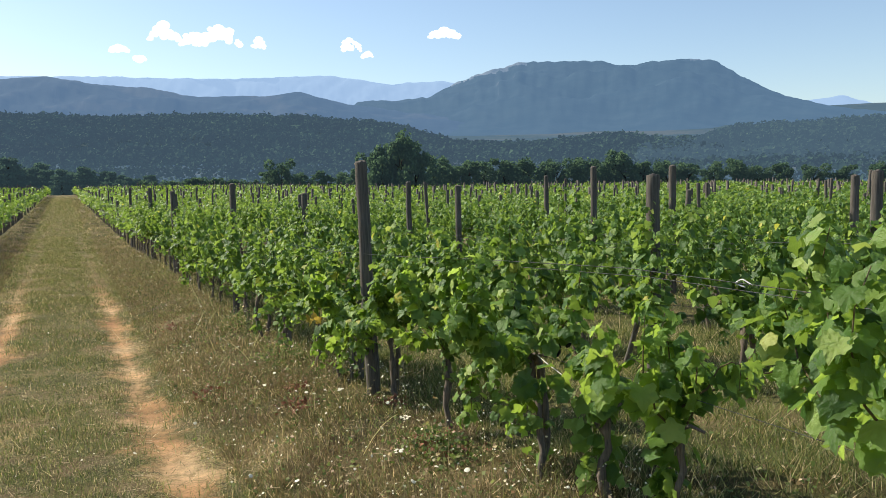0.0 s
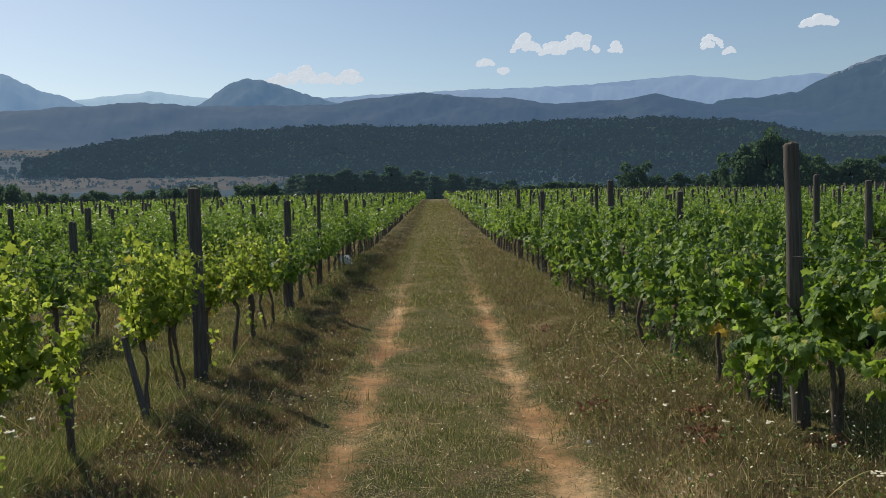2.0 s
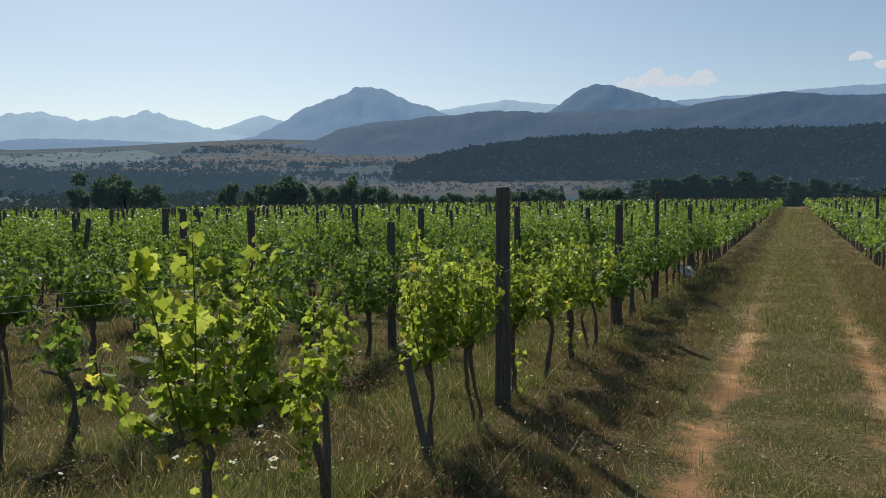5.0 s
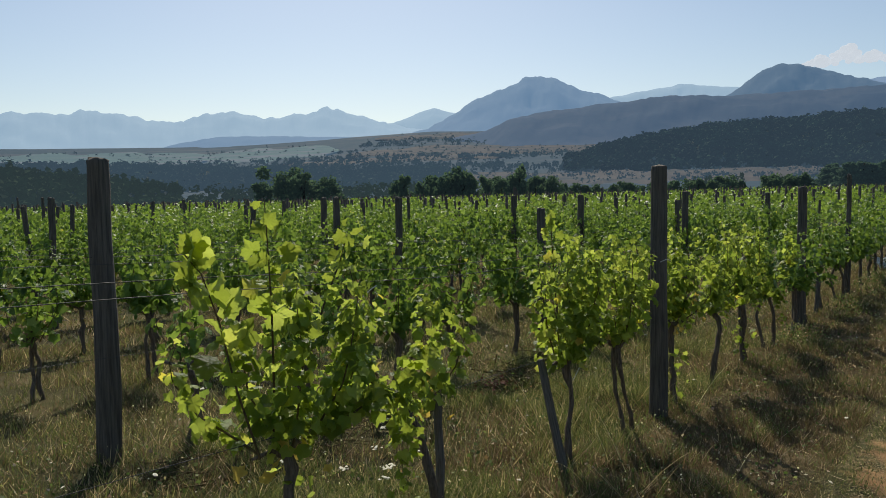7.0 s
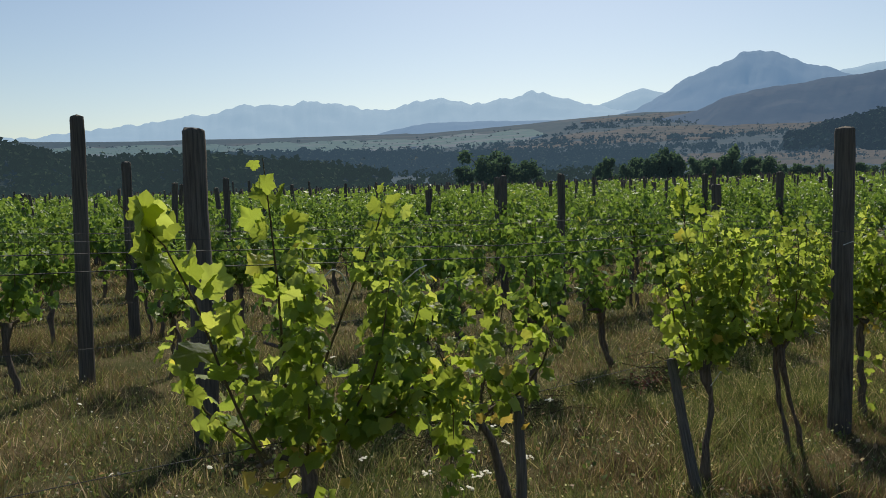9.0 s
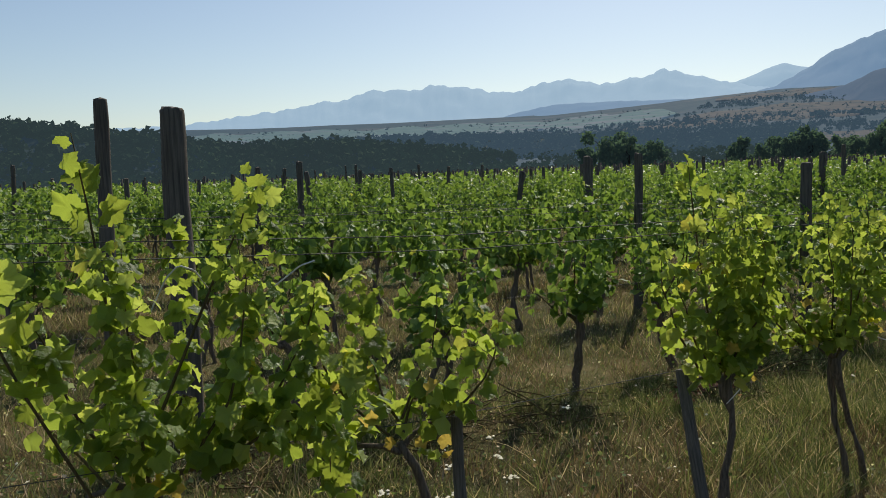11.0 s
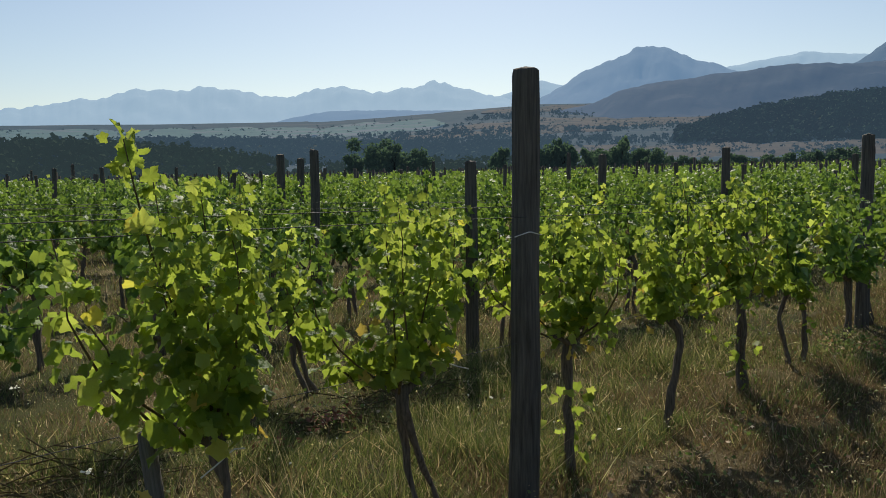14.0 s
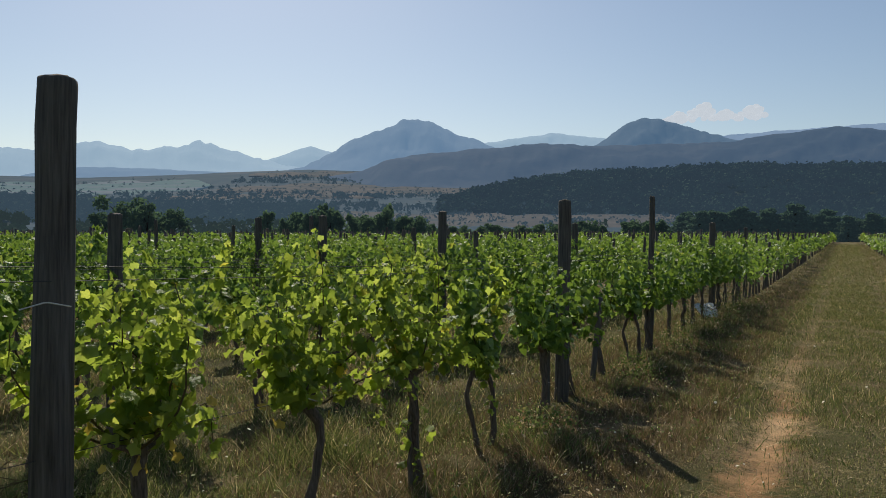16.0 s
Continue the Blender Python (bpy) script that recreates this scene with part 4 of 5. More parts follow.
def shoot(root, points, size, seed):
    """A long cane that stands out of the canopy, with its large leaves one by one."""
    r = np.random.default_rng(seed)
    back = root.matrix_basis.inverted()
    p = np.array([back @ Vector(q) for q in points])
    part("cane", tri_mesh("cane", *tube(p, np.linspace(0.005, 0.0015, len(p)), 5, 0.08, seed), m_cane, True), root)
    for j in range(5 * len(p)):
        s = r.uniform(0.25, 1) * (len(p) - 1)
        at = Vector([np.interp(s, np.arange(len(p)), p[:, q]) for q in range(3)]) + Vector(r.normal(size=3) * 0.03)
        turn = Euler((r.normal() * 0.6, r.normal() * 0.6, r.uniform(0, 6.3))).to_matrix().to_4x4()
        leaf = part("leaf", EDGE_MESHES[j % 4], root)
        leaf.matrix_basis = Matrix.Translation(at) @ turn @ Matrix.Rotation(r.uniform(0.7, 1.9), 4, "X") @ Matrix.Scale(size * r.uniform(0.5, 1.05) * (1.25 - 0.5 * s / (len(p) - 1)), 4)


# the vines beside the track, each its own: place, length, centre, lean, head, low, high, leaves, stems, hanging share
LEFT_ROW = ((6.02, 0.78, 0.16, 0.03, 0.60, 0.36, 1.36, 540, False, 0.08), (7.12, 0.8, -0.24, -0.27, 0.63, 0.36, 1.22, 210, False, 0.25), (8.38, 0.74, 0.02, 0.10, 0.64, 0.52, 1.55, 420, False, 0.1),
            (9.6, 0.70, -0.32, -0.27, 0.70, 0.6, 1.50, 320, True, 0.1), (10.5, 0.66, 0.02, 0.0, 0.68, 0.45, 1.42, 360, False, 0.2), (11.46, 1.1, 0.08, 0.05, 0.70, 0.5, 1.52, 520, False, 0.15),
            (12.6, 1.0, 0.1, 0.0, 0.70, 0.35, 1.52, 600, True, 0.25))
for i, (y, length, centre, lean, head, low, high, count, two, droop) in enumerate(LEFT_ROW):
    ob = vine(100 + i, count, LEAVES, length=length, low=low, high=high, wide=0.40, size=0.073 if i < 2 else 0.074, double=two, singles=130 if i == 1 else 280, shoots=9 if i == 1 else 12, canes=7, sucker=30 if i in (0, 4, 6) else 0,
              edge=True, stout=0.72 if i < 2 else 0.88, head=head, lean=lean, centre=centre, droop=droop)
    plant(ob, -2.42, y, 90)
    r = np.random.default_rng(60 + i)                      # yellowed leaves low in the canopy
    for j in range(11):
        leaf = part("leaf", YELLOW_LEAF, ob, "yellowed leaf")
        leaf.matrix_basis = Matrix.Translation((lean + r.normal() * length * 0.2, r.normal() * 0.12, head + r.uniform(-0.1, 0.22))) @ Euler((r.normal() * 0.5 + 1.6, r.normal() * 0.5, r.uniform(0, 6))).to_matrix().to_4x4() @ Matrix.Scale(r.uniform(0.04, 0.085), 4)
    if i == 0:
        shoot(ob, ((-2.4, 5.9, 0.3), (-2.36, 5.76, 0.6), (-2.32, 5.66, 0.85), (-2.28, 5.56, 1.02), (-2.26, 5.44, 1.13)), 0.15, 1)
        shoot(ob, ((-2.42, 6.0, 0.5), (-2.38, 5.96, 0.85), (-2.36, 5.93, 1.08), (-2.34, 5.90, 1.26)), 0.115, 2)
        shoot(ob, ((-2.42, 6.1, 0.5), (-2.38, 6.25, 0.85), (-2.37, 6.33, 1.0), (-2.36, 6.36, 1.09)), 0.09, 4)
    if i == 2:
        shoot(ob, ((-2.42, 8.4, 0.4), (-2.4, 8.3, 0.75), (-2.38, 8.23, 1.0), (-2.37, 8.2, 1.13)), 0.09, 3)
RIGHT_ROW = ((2.2, 1.15, 0.16, 0.1, 0.66, 0.40, 1.36, 330, False, 0.35), (3.32, 0.34, 0.06, -0.04, 0.46, 0.10, 1.02, 90, False, 0.4), (3.8, 0.52, -0.04, 0.0, 0.42, 0.24, 0.68, 130, False, 0.45),
             (4.36, 1.2, 0.22, 0.04, 0.62, 0.2, 1.36, 827, True, 0.42), (5.45, 1.0, 0.05, 0.0, 0.54, 0.22, 1.36, 736, False, 0.42), (6.5, 1.1, 0.0, 0.0, 0.54, 0.22, 1.40, 781, True, 0.42),
             (7.5, 1.1, 0.0, 0.05, 0.54, 0.22, 1.38, 736, True, 0.42), (8.5, 1.1, 0.0, 0.0, 0.54, 0.22, 1.38, 644, False, 0.42), (9.65, 1.15, 0.0, 0.0, 0.54, 0.22, 1.38, 644, True, 0.42))
for i, (y, length, centre, lean, head, low, high, count, two, droop) in enumerate(RIGHT_ROW):
    near = y < 4
    ob = vine(140 + i, count, LEAVES, length=length, low=low, high=high, wide=0.52, size=0.118 if near else 0.092, sucker=40 if i in (1, 2) else 25 if i in (3, 6) else 0, double=two, singles=120 if near else 200 if y < 8 else 0,
              stout=0.7 if near else 0.95, grapes=2 if i == 3 else 1 if 3.5 < y < 8 else 0, shoots=8 if near else 14, canes=6, head=head, lean=lean, centre=centre, droop=droop)
    plant(ob, 2.4, y, 90)
    if y == 7.5:                                         # a few yellowed leaves low on this vine
        r = np.random.default_rng(9)
        for j in range(9):
            leaf = part("leaf", YELLOW_LEAF, ob, "yellowed leaf")
            at = ob.matrix_basis.inverted() @ Vector((2.22 + 0.05 * r.normal(), 7.98 + 0.09 * r.normal(), 0.28 + 0.05 * r.normal()))
            leaf.matrix_basis = Matrix.Translation(at) @ Euler((r.uniform(0, 6), r.uniform(0, 6), r.uniform(0, 6))).to_matrix().to_4x4() @ Matrix.Scale(0.085, 4)
# the second and third rows behind: row, place, length, lean, high, leaves
for i, (rx, y, length, lean, high, count) in enumerate(((-4.66, 7.37, 0.3, -0.03, 1.05, 110), (-4.66, 8.42, 0.85, 0.04, 1.58, 560), (-4.66, 9.66, 0.7, -0.02, 1.56, 480), (-4.66, 10.66, 0.6, -0.12, 1.36, 400),
                                                       (-6.86, 6.32, 0.6, -0.05, 1.3, 330), (-6.86, 7.5, 0.45, 0.03, 1.3, 260))):
    ob = vine(170 + i, count, LEAVES[:2] + [LEAF6], length=length, low=0.2 if i == 0 else 0.45, high=high, wide=0.42, size=0.085, double=i % 2 == 1, canes=5, shoots=5 if i == 0 else 11, lean=lean, centre=0.08 if i == 1 else 0.0,
              head=0.55, droop=0.3 if i == 1 else 0.15, sucker=20 if i in (0, 1) else 0)
    plant(ob, rx, y, 90)

# the next vines share a few builds
lone_kinds = [vine(240 + i, 460 + 25 * i, [LEAVES[i % 4], LEAF6, KITE], length=0.6 + 0.08 * i, low=0.42 + 0.04 * (i % 3), high=1.24 + 0.06 * i, wide=0.40, size=0.088, canes=4, head=0.6 + 0.03 * (i % 3), double=i % 2 == 1) for i in range(6)]
near_kinds = [vine(200 + i, 640, [LEAVES[i % 4], LEAF6, KITE], length=1.05 + 0.05 * i, low=0.26, high=1.40 + 0.03 * i, wide=0.52, size=0.095, canes=3, droop=0.42, head=0.54, double=i % 2 == 0) for i in range(6)]
mid_kinds = [vine(220 + i, 560, [KITE], length=1.02 + 0.05 * i, low=0.46, high=1.40 + 0.03 * i, wide=0.46, size=0.10, canes=2, droop=0.25, double=i % 2 == 0) for i in range(6)]
used = set()
spots = []
for rows, first in ((ROWS_LEFT, LEFT_ROW[-1][0]), (ROWS_RIGHT, RIGHT_ROW[-1][0])):
    for i, rx in enumerate(rows[:14]):
        y = first + 1.1 if i == 0 else 11.8 if rx == ROWS_LEFT[1] else 8.65 if rx == ROWS_LEFT[2] else 1.5 + (i * 0.43) % 1.1
        while y < 40:
            d = math.hypot(rx, y - 5)
            seen = abs(rx) < 1.2 * (y + 1) if rx > 0 else -rx < 5.5 * (y - 1.0)
            if seen:
                spots.append((d, rx, y))
            y += 1.1 + rng.normal() * 0.05
spots.sort()
THINGS = 285
for j, (d, rx, y) in enumerate(spots[:THINGS]):
    kinds = mid_kinds if d > 13.5 else lone_kinds if rx < 0 else near_kinds
    src = kinds[j % 6]
    m = pose(rx + rng.normal() * 0.03, y, float(ground_level(rx, y)), 0, 0, 90 + 180 * (j % 2) + rng.normal() * 5) @ Matrix.Diagonal((*(1 / q for q in src.scale), 1)) @ Matrix.Diagonal((1, 1, rng.uniform(0.9, 1.1), 1))
    if src.name not in used:
        used.add(src.name)
        src.matrix_basis = m
    else:
        copy_thing(src, m)
REACH = spots[THINGS][0]

# the rest of the rows
fp, fn, fs = [], [], []
stems = []
for rx in ROWS_LEFT + ROWS_RIGHT:
    ys = np.arange(0.0, field_end(rx), 0.25)
    d = np.hypot(rx, ys - 5)
    view = (np.abs(rx) < 1.35 * (ys + 3)) if rx > 0 else (-rx < 7 * (ys - 1.0))
    ys = ys[(d > REACH) & view]
    if not len(ys):
        continue
    d = np.hypot(rx, ys - 5)
    per = np.where(d < 40, 18, np.where(d < 75, 6.5, np.where(d < 120, 2.7, 1.6)))
    cnt = np.floor(per + rng.uniform(size=len(ys))).astype(int)
    yy = np.repeat(ys, cnt) + rng.uniform(-0.15, 0.15, cnt.sum())
    dd = np.repeat(d, cnt)
    n = len(yy)
    hi = 1.42 + 0.10 * np.sin(yy * 5.7 + rx * 3) + 0.06 * np.sin(yy * 2.3 + rx) + 0.05 * rng.normal(size=n)
    h = 0.45 + (hi - 0.45) * rng.uniform(0, 1, n) ** np.where(dd > 40, 0.55, 0.8)
    off = rng.normal(size=n) * 0.17
    fp.append(np.stack([rx + off, yy, ground_level(np.full(n, rx), yy) + h], -1))
    fn.append(np.stack([np.sign(off) * rng.uniform(0.0, 0.9, n), np.zeros(n), rng.uniform(-0.3, 0.7, n)], -1) + rng.normal(size=(n, 3)) * 0.55)
    fs.append(np.where(dd < 40, 0.13, np.where(dd < 75, 0.20, np.where(dd < 120, 0.34, 0.46))) * rng.uniform(0.7, 1.25, n))
    for q in ys[::4]:
        if math.hypot(rx, q - 5) < 60:
            z = float(ground_level(rx, q))
            stems.append(tube([(rx, q, z - 0.1), (rx + rng.normal() * 0.04, q + rng.normal() * 0.05, z + 0.4), (rx, q + rng.normal() * 0.06, z + 0.75)], (0.035, 0.028, 0.02), 4, 0.1))
fp, fn, fs = np.concatenate(fp), np.concatenate(fn), np.concatenate(fs)
tagged(new("far_vines", tri_mesh("far_vines", *scatter_leaves(fp, fn, fs, RHOMB, rng), m_leaf)), "long rows of green grapevines running to the field edge", "vineyard", kind="stuff")
tagged(new("far_vine_trunks", tri_mesh("far_vine_trunks", *join(*stems), m_trunk)), "dark vine trunks along the distant rows", "vineyard", kind="stuff")


# ---- trees ----
def tree(seed, height, spread_x, lean=0.0, conifer=False, cards=1100, card=0.42):
    """A tree with a forked trunk and a crown of many small leaf tufts."""
    r = np.random.default_rng(seed)
    root = new("pine_tree" if conifer else "tree")
    zs = np.linspace(-0.3, height * (0.95 if conifer else 0.55), 7)
    trunk = np.stack([np.cumsum(r.normal(size=7) * 0.05 * height / 6), np.cumsum(r.normal(size=7) * 0.05 * height / 6), zs], -1)
    limbs = [tube(trunk, np.linspace(0.032, 0.010, 7) * height, 7, 0.06, seed)]
    tips = []
    for q in range(10 if not conifer else 16):
        b = trunk[r.integers(2, 7)]
        a = r.uniform(0, 2 * math.pi)
        if conifer:
            f = (b[2] + 0.3) / height
            reach = spread_x * (1.05 - f) * r.uniform(0.7, 1.1)
            tip = b + (reach * math.cos(a), reach * math.sin(a), -0.05 * height * r.uniform())
        else:
            reach = spread_x * r.uniform(0.4, 0.95)
            tip = b + (reach * math.cos(a), reach * math.sin(a), height * r.uniform(0.05, 0.42))
        tips.append((b, tip))
        limbs.append(tube([b, (b + tip) / 2 + (0, 0, 0.04 * height), tip], np.array((0.011, 0.008, 0.003)) * height, 5, 0.05, seed + q))
    part("trunk", tri_mesh("trunk", *join(*limbs), m_bark, True), root)
    pos = []
    if conifer:
        f = r.uniform(0.06, 1, cards) ** 0.8
        a = r.uniform(0, 2 * math.pi, cards)
        lay = 0.75 + 0.35 * np.sin(f * 34)
        rad = spread_x * np.sqrt(np.clip(1.03 - f, 0, 1)) * lay * r.uniform(0.3, 1.0, cards) ** 0.5
        pos = np.stack([rad * np.cos(a), rad * np.sin(a), f * height], -1)
    else:
        cl = np.array([t for b, t in tips] + [trunk[-1] + (0, 0, height * 0.28), trunk[-1] + (0.3 * spread_x, 0, height * 0.1), trunk[4] + (-0.5 * spread_x, 0.2 * spread_x, 0.02 * height)])
        low = np.stack([r.normal(size=5) * spread_x * 0.5, r.normal(size=5) * spread_x * 0.5, r.uniform(0.12, 0.35, 5) * height], -1)
        cl = np.concatenate([cl, low])
        i = r.integers(0, len(cl), cards)
        rr = spread_x * r.uniform(0.26, 0.46, len(cl))
        d = r.normal(size=(cards, 3))
        d /= np.linalg.norm(d, axis=1)[:, None]
        pos = cl[i] + d * (rr[i] * r.uniform(0.5, 1.05, cards))[:, None] * np.array((1, 1, 0.85))
    pos[:, 2] *= height / np.quantile(pos[:, 2], 0.995)
    pos[:, 2] = np.maximum(pos[:, 2], 0.1)
    nrm = r.normal(size=(cards, 3)) + np.array((0, 0, 0.6))
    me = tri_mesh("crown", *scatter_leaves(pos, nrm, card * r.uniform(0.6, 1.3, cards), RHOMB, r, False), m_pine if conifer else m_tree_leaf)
    part("crown", me, root)
    return root


KINDS = [tree(300 + i, 6.0, w, cards=2600, card=0.46) for i, w in enumerate((2.9, 2.5, 3.3, 2.2))]
BELT = [tree(310 + i, 6.0, w, cards=1700, card=0.56) for i, w in enumerate((3.0, 2.6, 3.4, 2.4))]
PINES = [tree(320 + i, 6.0, w, conifer=True, cards=1500, card=0.40) for i, w in enumerate((2.6, 2.2))]
tree_first = set()


def stand(src, az, r, el, label, category="tree", wide=1.0, ground=None):
    """Set a tree at an azimuth and distance, its top at the elevation el."""
    x, y = at_polar(az, r)
    z = float(ground_level(x, y)) if ground is None else ground
    s = (r * math.tan(math.radians(el)) + EYE_LEVEL - z) / 6.0
    m = pose(x, y, z, 0, 0, rng.uniform(0, 360)) @ Matrix.Diagonal((s * wide, s * wide, s, 1))
    if src.name in tree_first:
        ob = copy_thing(src, m @ Matrix.Diagonal((*(1 / q for q in src.scale), 1)))
    else:
        tree_first.add(src.name)
        src.matrix_basis = m
        ob = src
    return tagged(ob, label, category, "trees along the field edge")


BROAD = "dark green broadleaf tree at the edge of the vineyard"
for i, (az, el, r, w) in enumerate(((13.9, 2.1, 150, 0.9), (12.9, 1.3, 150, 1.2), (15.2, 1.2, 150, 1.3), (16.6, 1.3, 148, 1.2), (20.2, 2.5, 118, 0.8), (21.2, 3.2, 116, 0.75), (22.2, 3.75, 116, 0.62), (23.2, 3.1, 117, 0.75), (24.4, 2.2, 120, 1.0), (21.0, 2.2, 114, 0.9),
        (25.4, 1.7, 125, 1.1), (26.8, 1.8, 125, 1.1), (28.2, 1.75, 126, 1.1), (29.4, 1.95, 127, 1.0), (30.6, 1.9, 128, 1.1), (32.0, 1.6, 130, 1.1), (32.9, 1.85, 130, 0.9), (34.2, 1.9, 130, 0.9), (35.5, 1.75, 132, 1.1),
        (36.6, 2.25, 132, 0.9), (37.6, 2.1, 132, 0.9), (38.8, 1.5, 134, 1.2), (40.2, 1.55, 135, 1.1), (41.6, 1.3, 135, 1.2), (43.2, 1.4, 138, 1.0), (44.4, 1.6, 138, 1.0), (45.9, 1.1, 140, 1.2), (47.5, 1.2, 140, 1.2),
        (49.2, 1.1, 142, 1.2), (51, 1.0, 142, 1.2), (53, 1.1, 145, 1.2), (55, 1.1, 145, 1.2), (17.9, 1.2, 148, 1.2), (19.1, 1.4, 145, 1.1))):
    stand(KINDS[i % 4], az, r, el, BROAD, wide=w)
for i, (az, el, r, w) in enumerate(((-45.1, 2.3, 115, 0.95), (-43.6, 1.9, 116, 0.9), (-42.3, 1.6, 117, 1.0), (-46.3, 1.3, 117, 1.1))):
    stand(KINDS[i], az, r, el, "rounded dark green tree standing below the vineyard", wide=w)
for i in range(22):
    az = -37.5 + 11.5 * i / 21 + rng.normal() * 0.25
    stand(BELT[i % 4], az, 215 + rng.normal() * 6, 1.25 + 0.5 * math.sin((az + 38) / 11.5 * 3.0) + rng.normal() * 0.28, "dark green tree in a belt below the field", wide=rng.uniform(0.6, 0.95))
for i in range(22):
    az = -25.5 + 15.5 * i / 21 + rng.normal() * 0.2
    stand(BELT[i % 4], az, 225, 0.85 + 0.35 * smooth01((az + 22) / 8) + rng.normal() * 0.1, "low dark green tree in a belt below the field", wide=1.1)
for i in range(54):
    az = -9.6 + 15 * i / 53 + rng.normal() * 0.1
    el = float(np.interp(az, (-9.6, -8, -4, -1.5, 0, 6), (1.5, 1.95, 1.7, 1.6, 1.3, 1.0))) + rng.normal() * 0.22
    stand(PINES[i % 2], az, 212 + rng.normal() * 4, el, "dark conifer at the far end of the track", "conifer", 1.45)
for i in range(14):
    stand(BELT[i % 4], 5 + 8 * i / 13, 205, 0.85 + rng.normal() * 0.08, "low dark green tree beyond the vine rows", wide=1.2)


# ---- verge plants ----
def blades(name, label, n, area, height, width, material, density=None, flop=1.5):
    """A sward of single bent blades; density thins it out over the plan."""
    x = rng.uniform(area[0], area[1], n)
    y = area[2] + (area[3] - area[2]) * rng.uniform(0, 1, n) ** 1.6
    keep = rng.uniform(size=n) < (density(x, y) if density else 1) * smooth01((y - area[2]) / 2.5) * smooth01((area[3] - y) / (0.25 * (area[3] - area[2])))
    x, y = x[keep], y[keep]
    n = len(x)
    z = ground_level(x, y)
    far = 1 + np.maximum(0, np.hypot(x, y - 5) - 7) * 0.06
    h = height * rng.uniform(0.35, 1.3, n) * (0.75 + 0.45 * fnoise(x, y, 1.7))
    a = rng.uniform(0, 2 * np.pi, n)
    w = width * far * rng.uniform(0.6, 1.3, n)
    lean = h * rng.uniform(0.1, flop, n)
    b = rng.uniform(0, 2 * np.pi, n)
    p0 = np.stack([x - w * np.cos(a), y - w * np.sin(a), z - 0.01], -1)
    p1 = np.stack([x + w * np.cos(a), y + w * np.sin(a), z - 0.01], -1)
    p3 = np.stack([x + lean * np.cos(b), y + lean * np.sin(b), z + h], -1)
    v = np.stack([p0, p1, p3], 1).reshape(-1, 3)
    t = np.arange(3 * n).reshape(-1, 3)
    return tagged(new(name, tri_mesh(name, v, t, material)), label, "grass", kind="stuff")


def verge(x, y):
    a = np.abs(x - 0.08)
    rut = np.exp(-((a - 0.75) / 0.22) ** 2)
    return np.clip(1 - 0.97 * rut, 0, 1)


def strip(x, y):
    return np.clip(0.7 + 0.3 * fnoise(x * 2.2 + 0.7 * np.sin(y * 0.9), y * 0.8, 2.3), 0.25, 1) * np.where(np.abs(x) < 1.15, 1.0, 0.25) * verge(x, y)


def sides(x, y):
    tuft = 0.45 + 0.55 * fnoise(x, y, 2.6)
    return smooth01((np.abs(x) - 0.9) / 0.5) * np.where(np.abs(x) > 2.2, 0.55, 1.0) * np.clip(tuft, 0.34, 1)


def left_field(x, y):
    tuft = 0.5 + 0.5 * fnoise(x + 3.0, y, 2.2)
    return np.where((x < -1.9) | (x > 2.0), 1.0, 0.22) * np.clip(tuft, 0.1, 1)


def row_strip(x, y):
    return np.clip(0.6 + 0.6 * fnoise(x * 1.3 + 7, y, 1.6), 0.12, 1)


def patches(x, y):
    return smooth01((fnoise(x, y + 5, 0.9) + 0.35) / 0.8)


blades("short_grass", "short dry olive grass on the track", 110000, (-1.4, 1.4, 1.5, 46), 0.036, 0.0036, m_dry, strip, 1.0)
blades("short_green_grass", "short green grass on the crown of the track", 190000, (-1.3, 1.3, 1.5, 46), 0.042, 0.0036, m_green, strip, 0.9)
blades("dry_grass", "tangled dry grass on the verge of the track", 150000, (0.9, 4.2, 1, 44), 0.085, 0.0034, m_dry, sides)
blades("dead_grass", "tangled brown dead grass on the verge below the vines", 200000, (-5.5, -0.9, 1, 44), 0.085, 0.0034, m_brown, sides)
blades("far_dry_grass", "dry olive grass along the far track", 60000, (-2.3, 2.4, 18, 150), 0.11, 0.0034, m_dry, sides)
blades("far_track_grass", "short dry grass over the far track", 26000, (-1.4, 1.4, 15, 150), 0.07, 0.0034, m_dry)
blades("far_track_green_grass", "short green grass over the far track", 40000, (-1.2, 1.2, 15, 150), 0.07, 0.0034, m_green)
blades("far_green_grass", "green grass along the far track", 45000, (-2.3, 2.4, 18, 150), 0.10, 0.0034, m_green, sides)
blades("seeding_grass", "tall seeding green grass between the vine rows", 110000, (-4.5, -2.3, 4.0, 15), 0.15, 0.0034, m_green, patches)
blades("row_grass", "patchy olive grass between the vine rows", 100000, (-10, -2.7, 3.5, 22), 0.10, 0.0036, m_green, row_strip)
blades("row_dead_grass", "dead brown grass between the vine rows", 170000, (-10, -2.7, 3.5, 22), 0.10, 0.0036, m_brown, row_strip)
blades("aisle_grass", "green grass between the vine rows beside the track", 150000, (2.5, 7.0, 2.2, 16), 0.12, 0.0036, m_green, row_strip)
blades("far_aisle_grass", "dry olive grass between the farther vine rows", 120000, (-26, -8, 4.5, 30), 0.12, 0.0060, m_brown, row_strip)
blades("far_aisle_green_grass", "green grass between the farther vine rows", 90000, (-26, -8, 4.5, 30), 0.12, 0.0060, m_green, row_strip)
blades("farther_aisle_grass", "green grass between the vine rows", 130000, (3.0, 14.0, 4.5, 24), 0.13, 0.0050, m_green, row_strip)
blades("green_grass", "tall green grass under the vine rows", 230000, (-7.5, 6, 1, 28), 0.13, 0.0036, m_green, left_field)



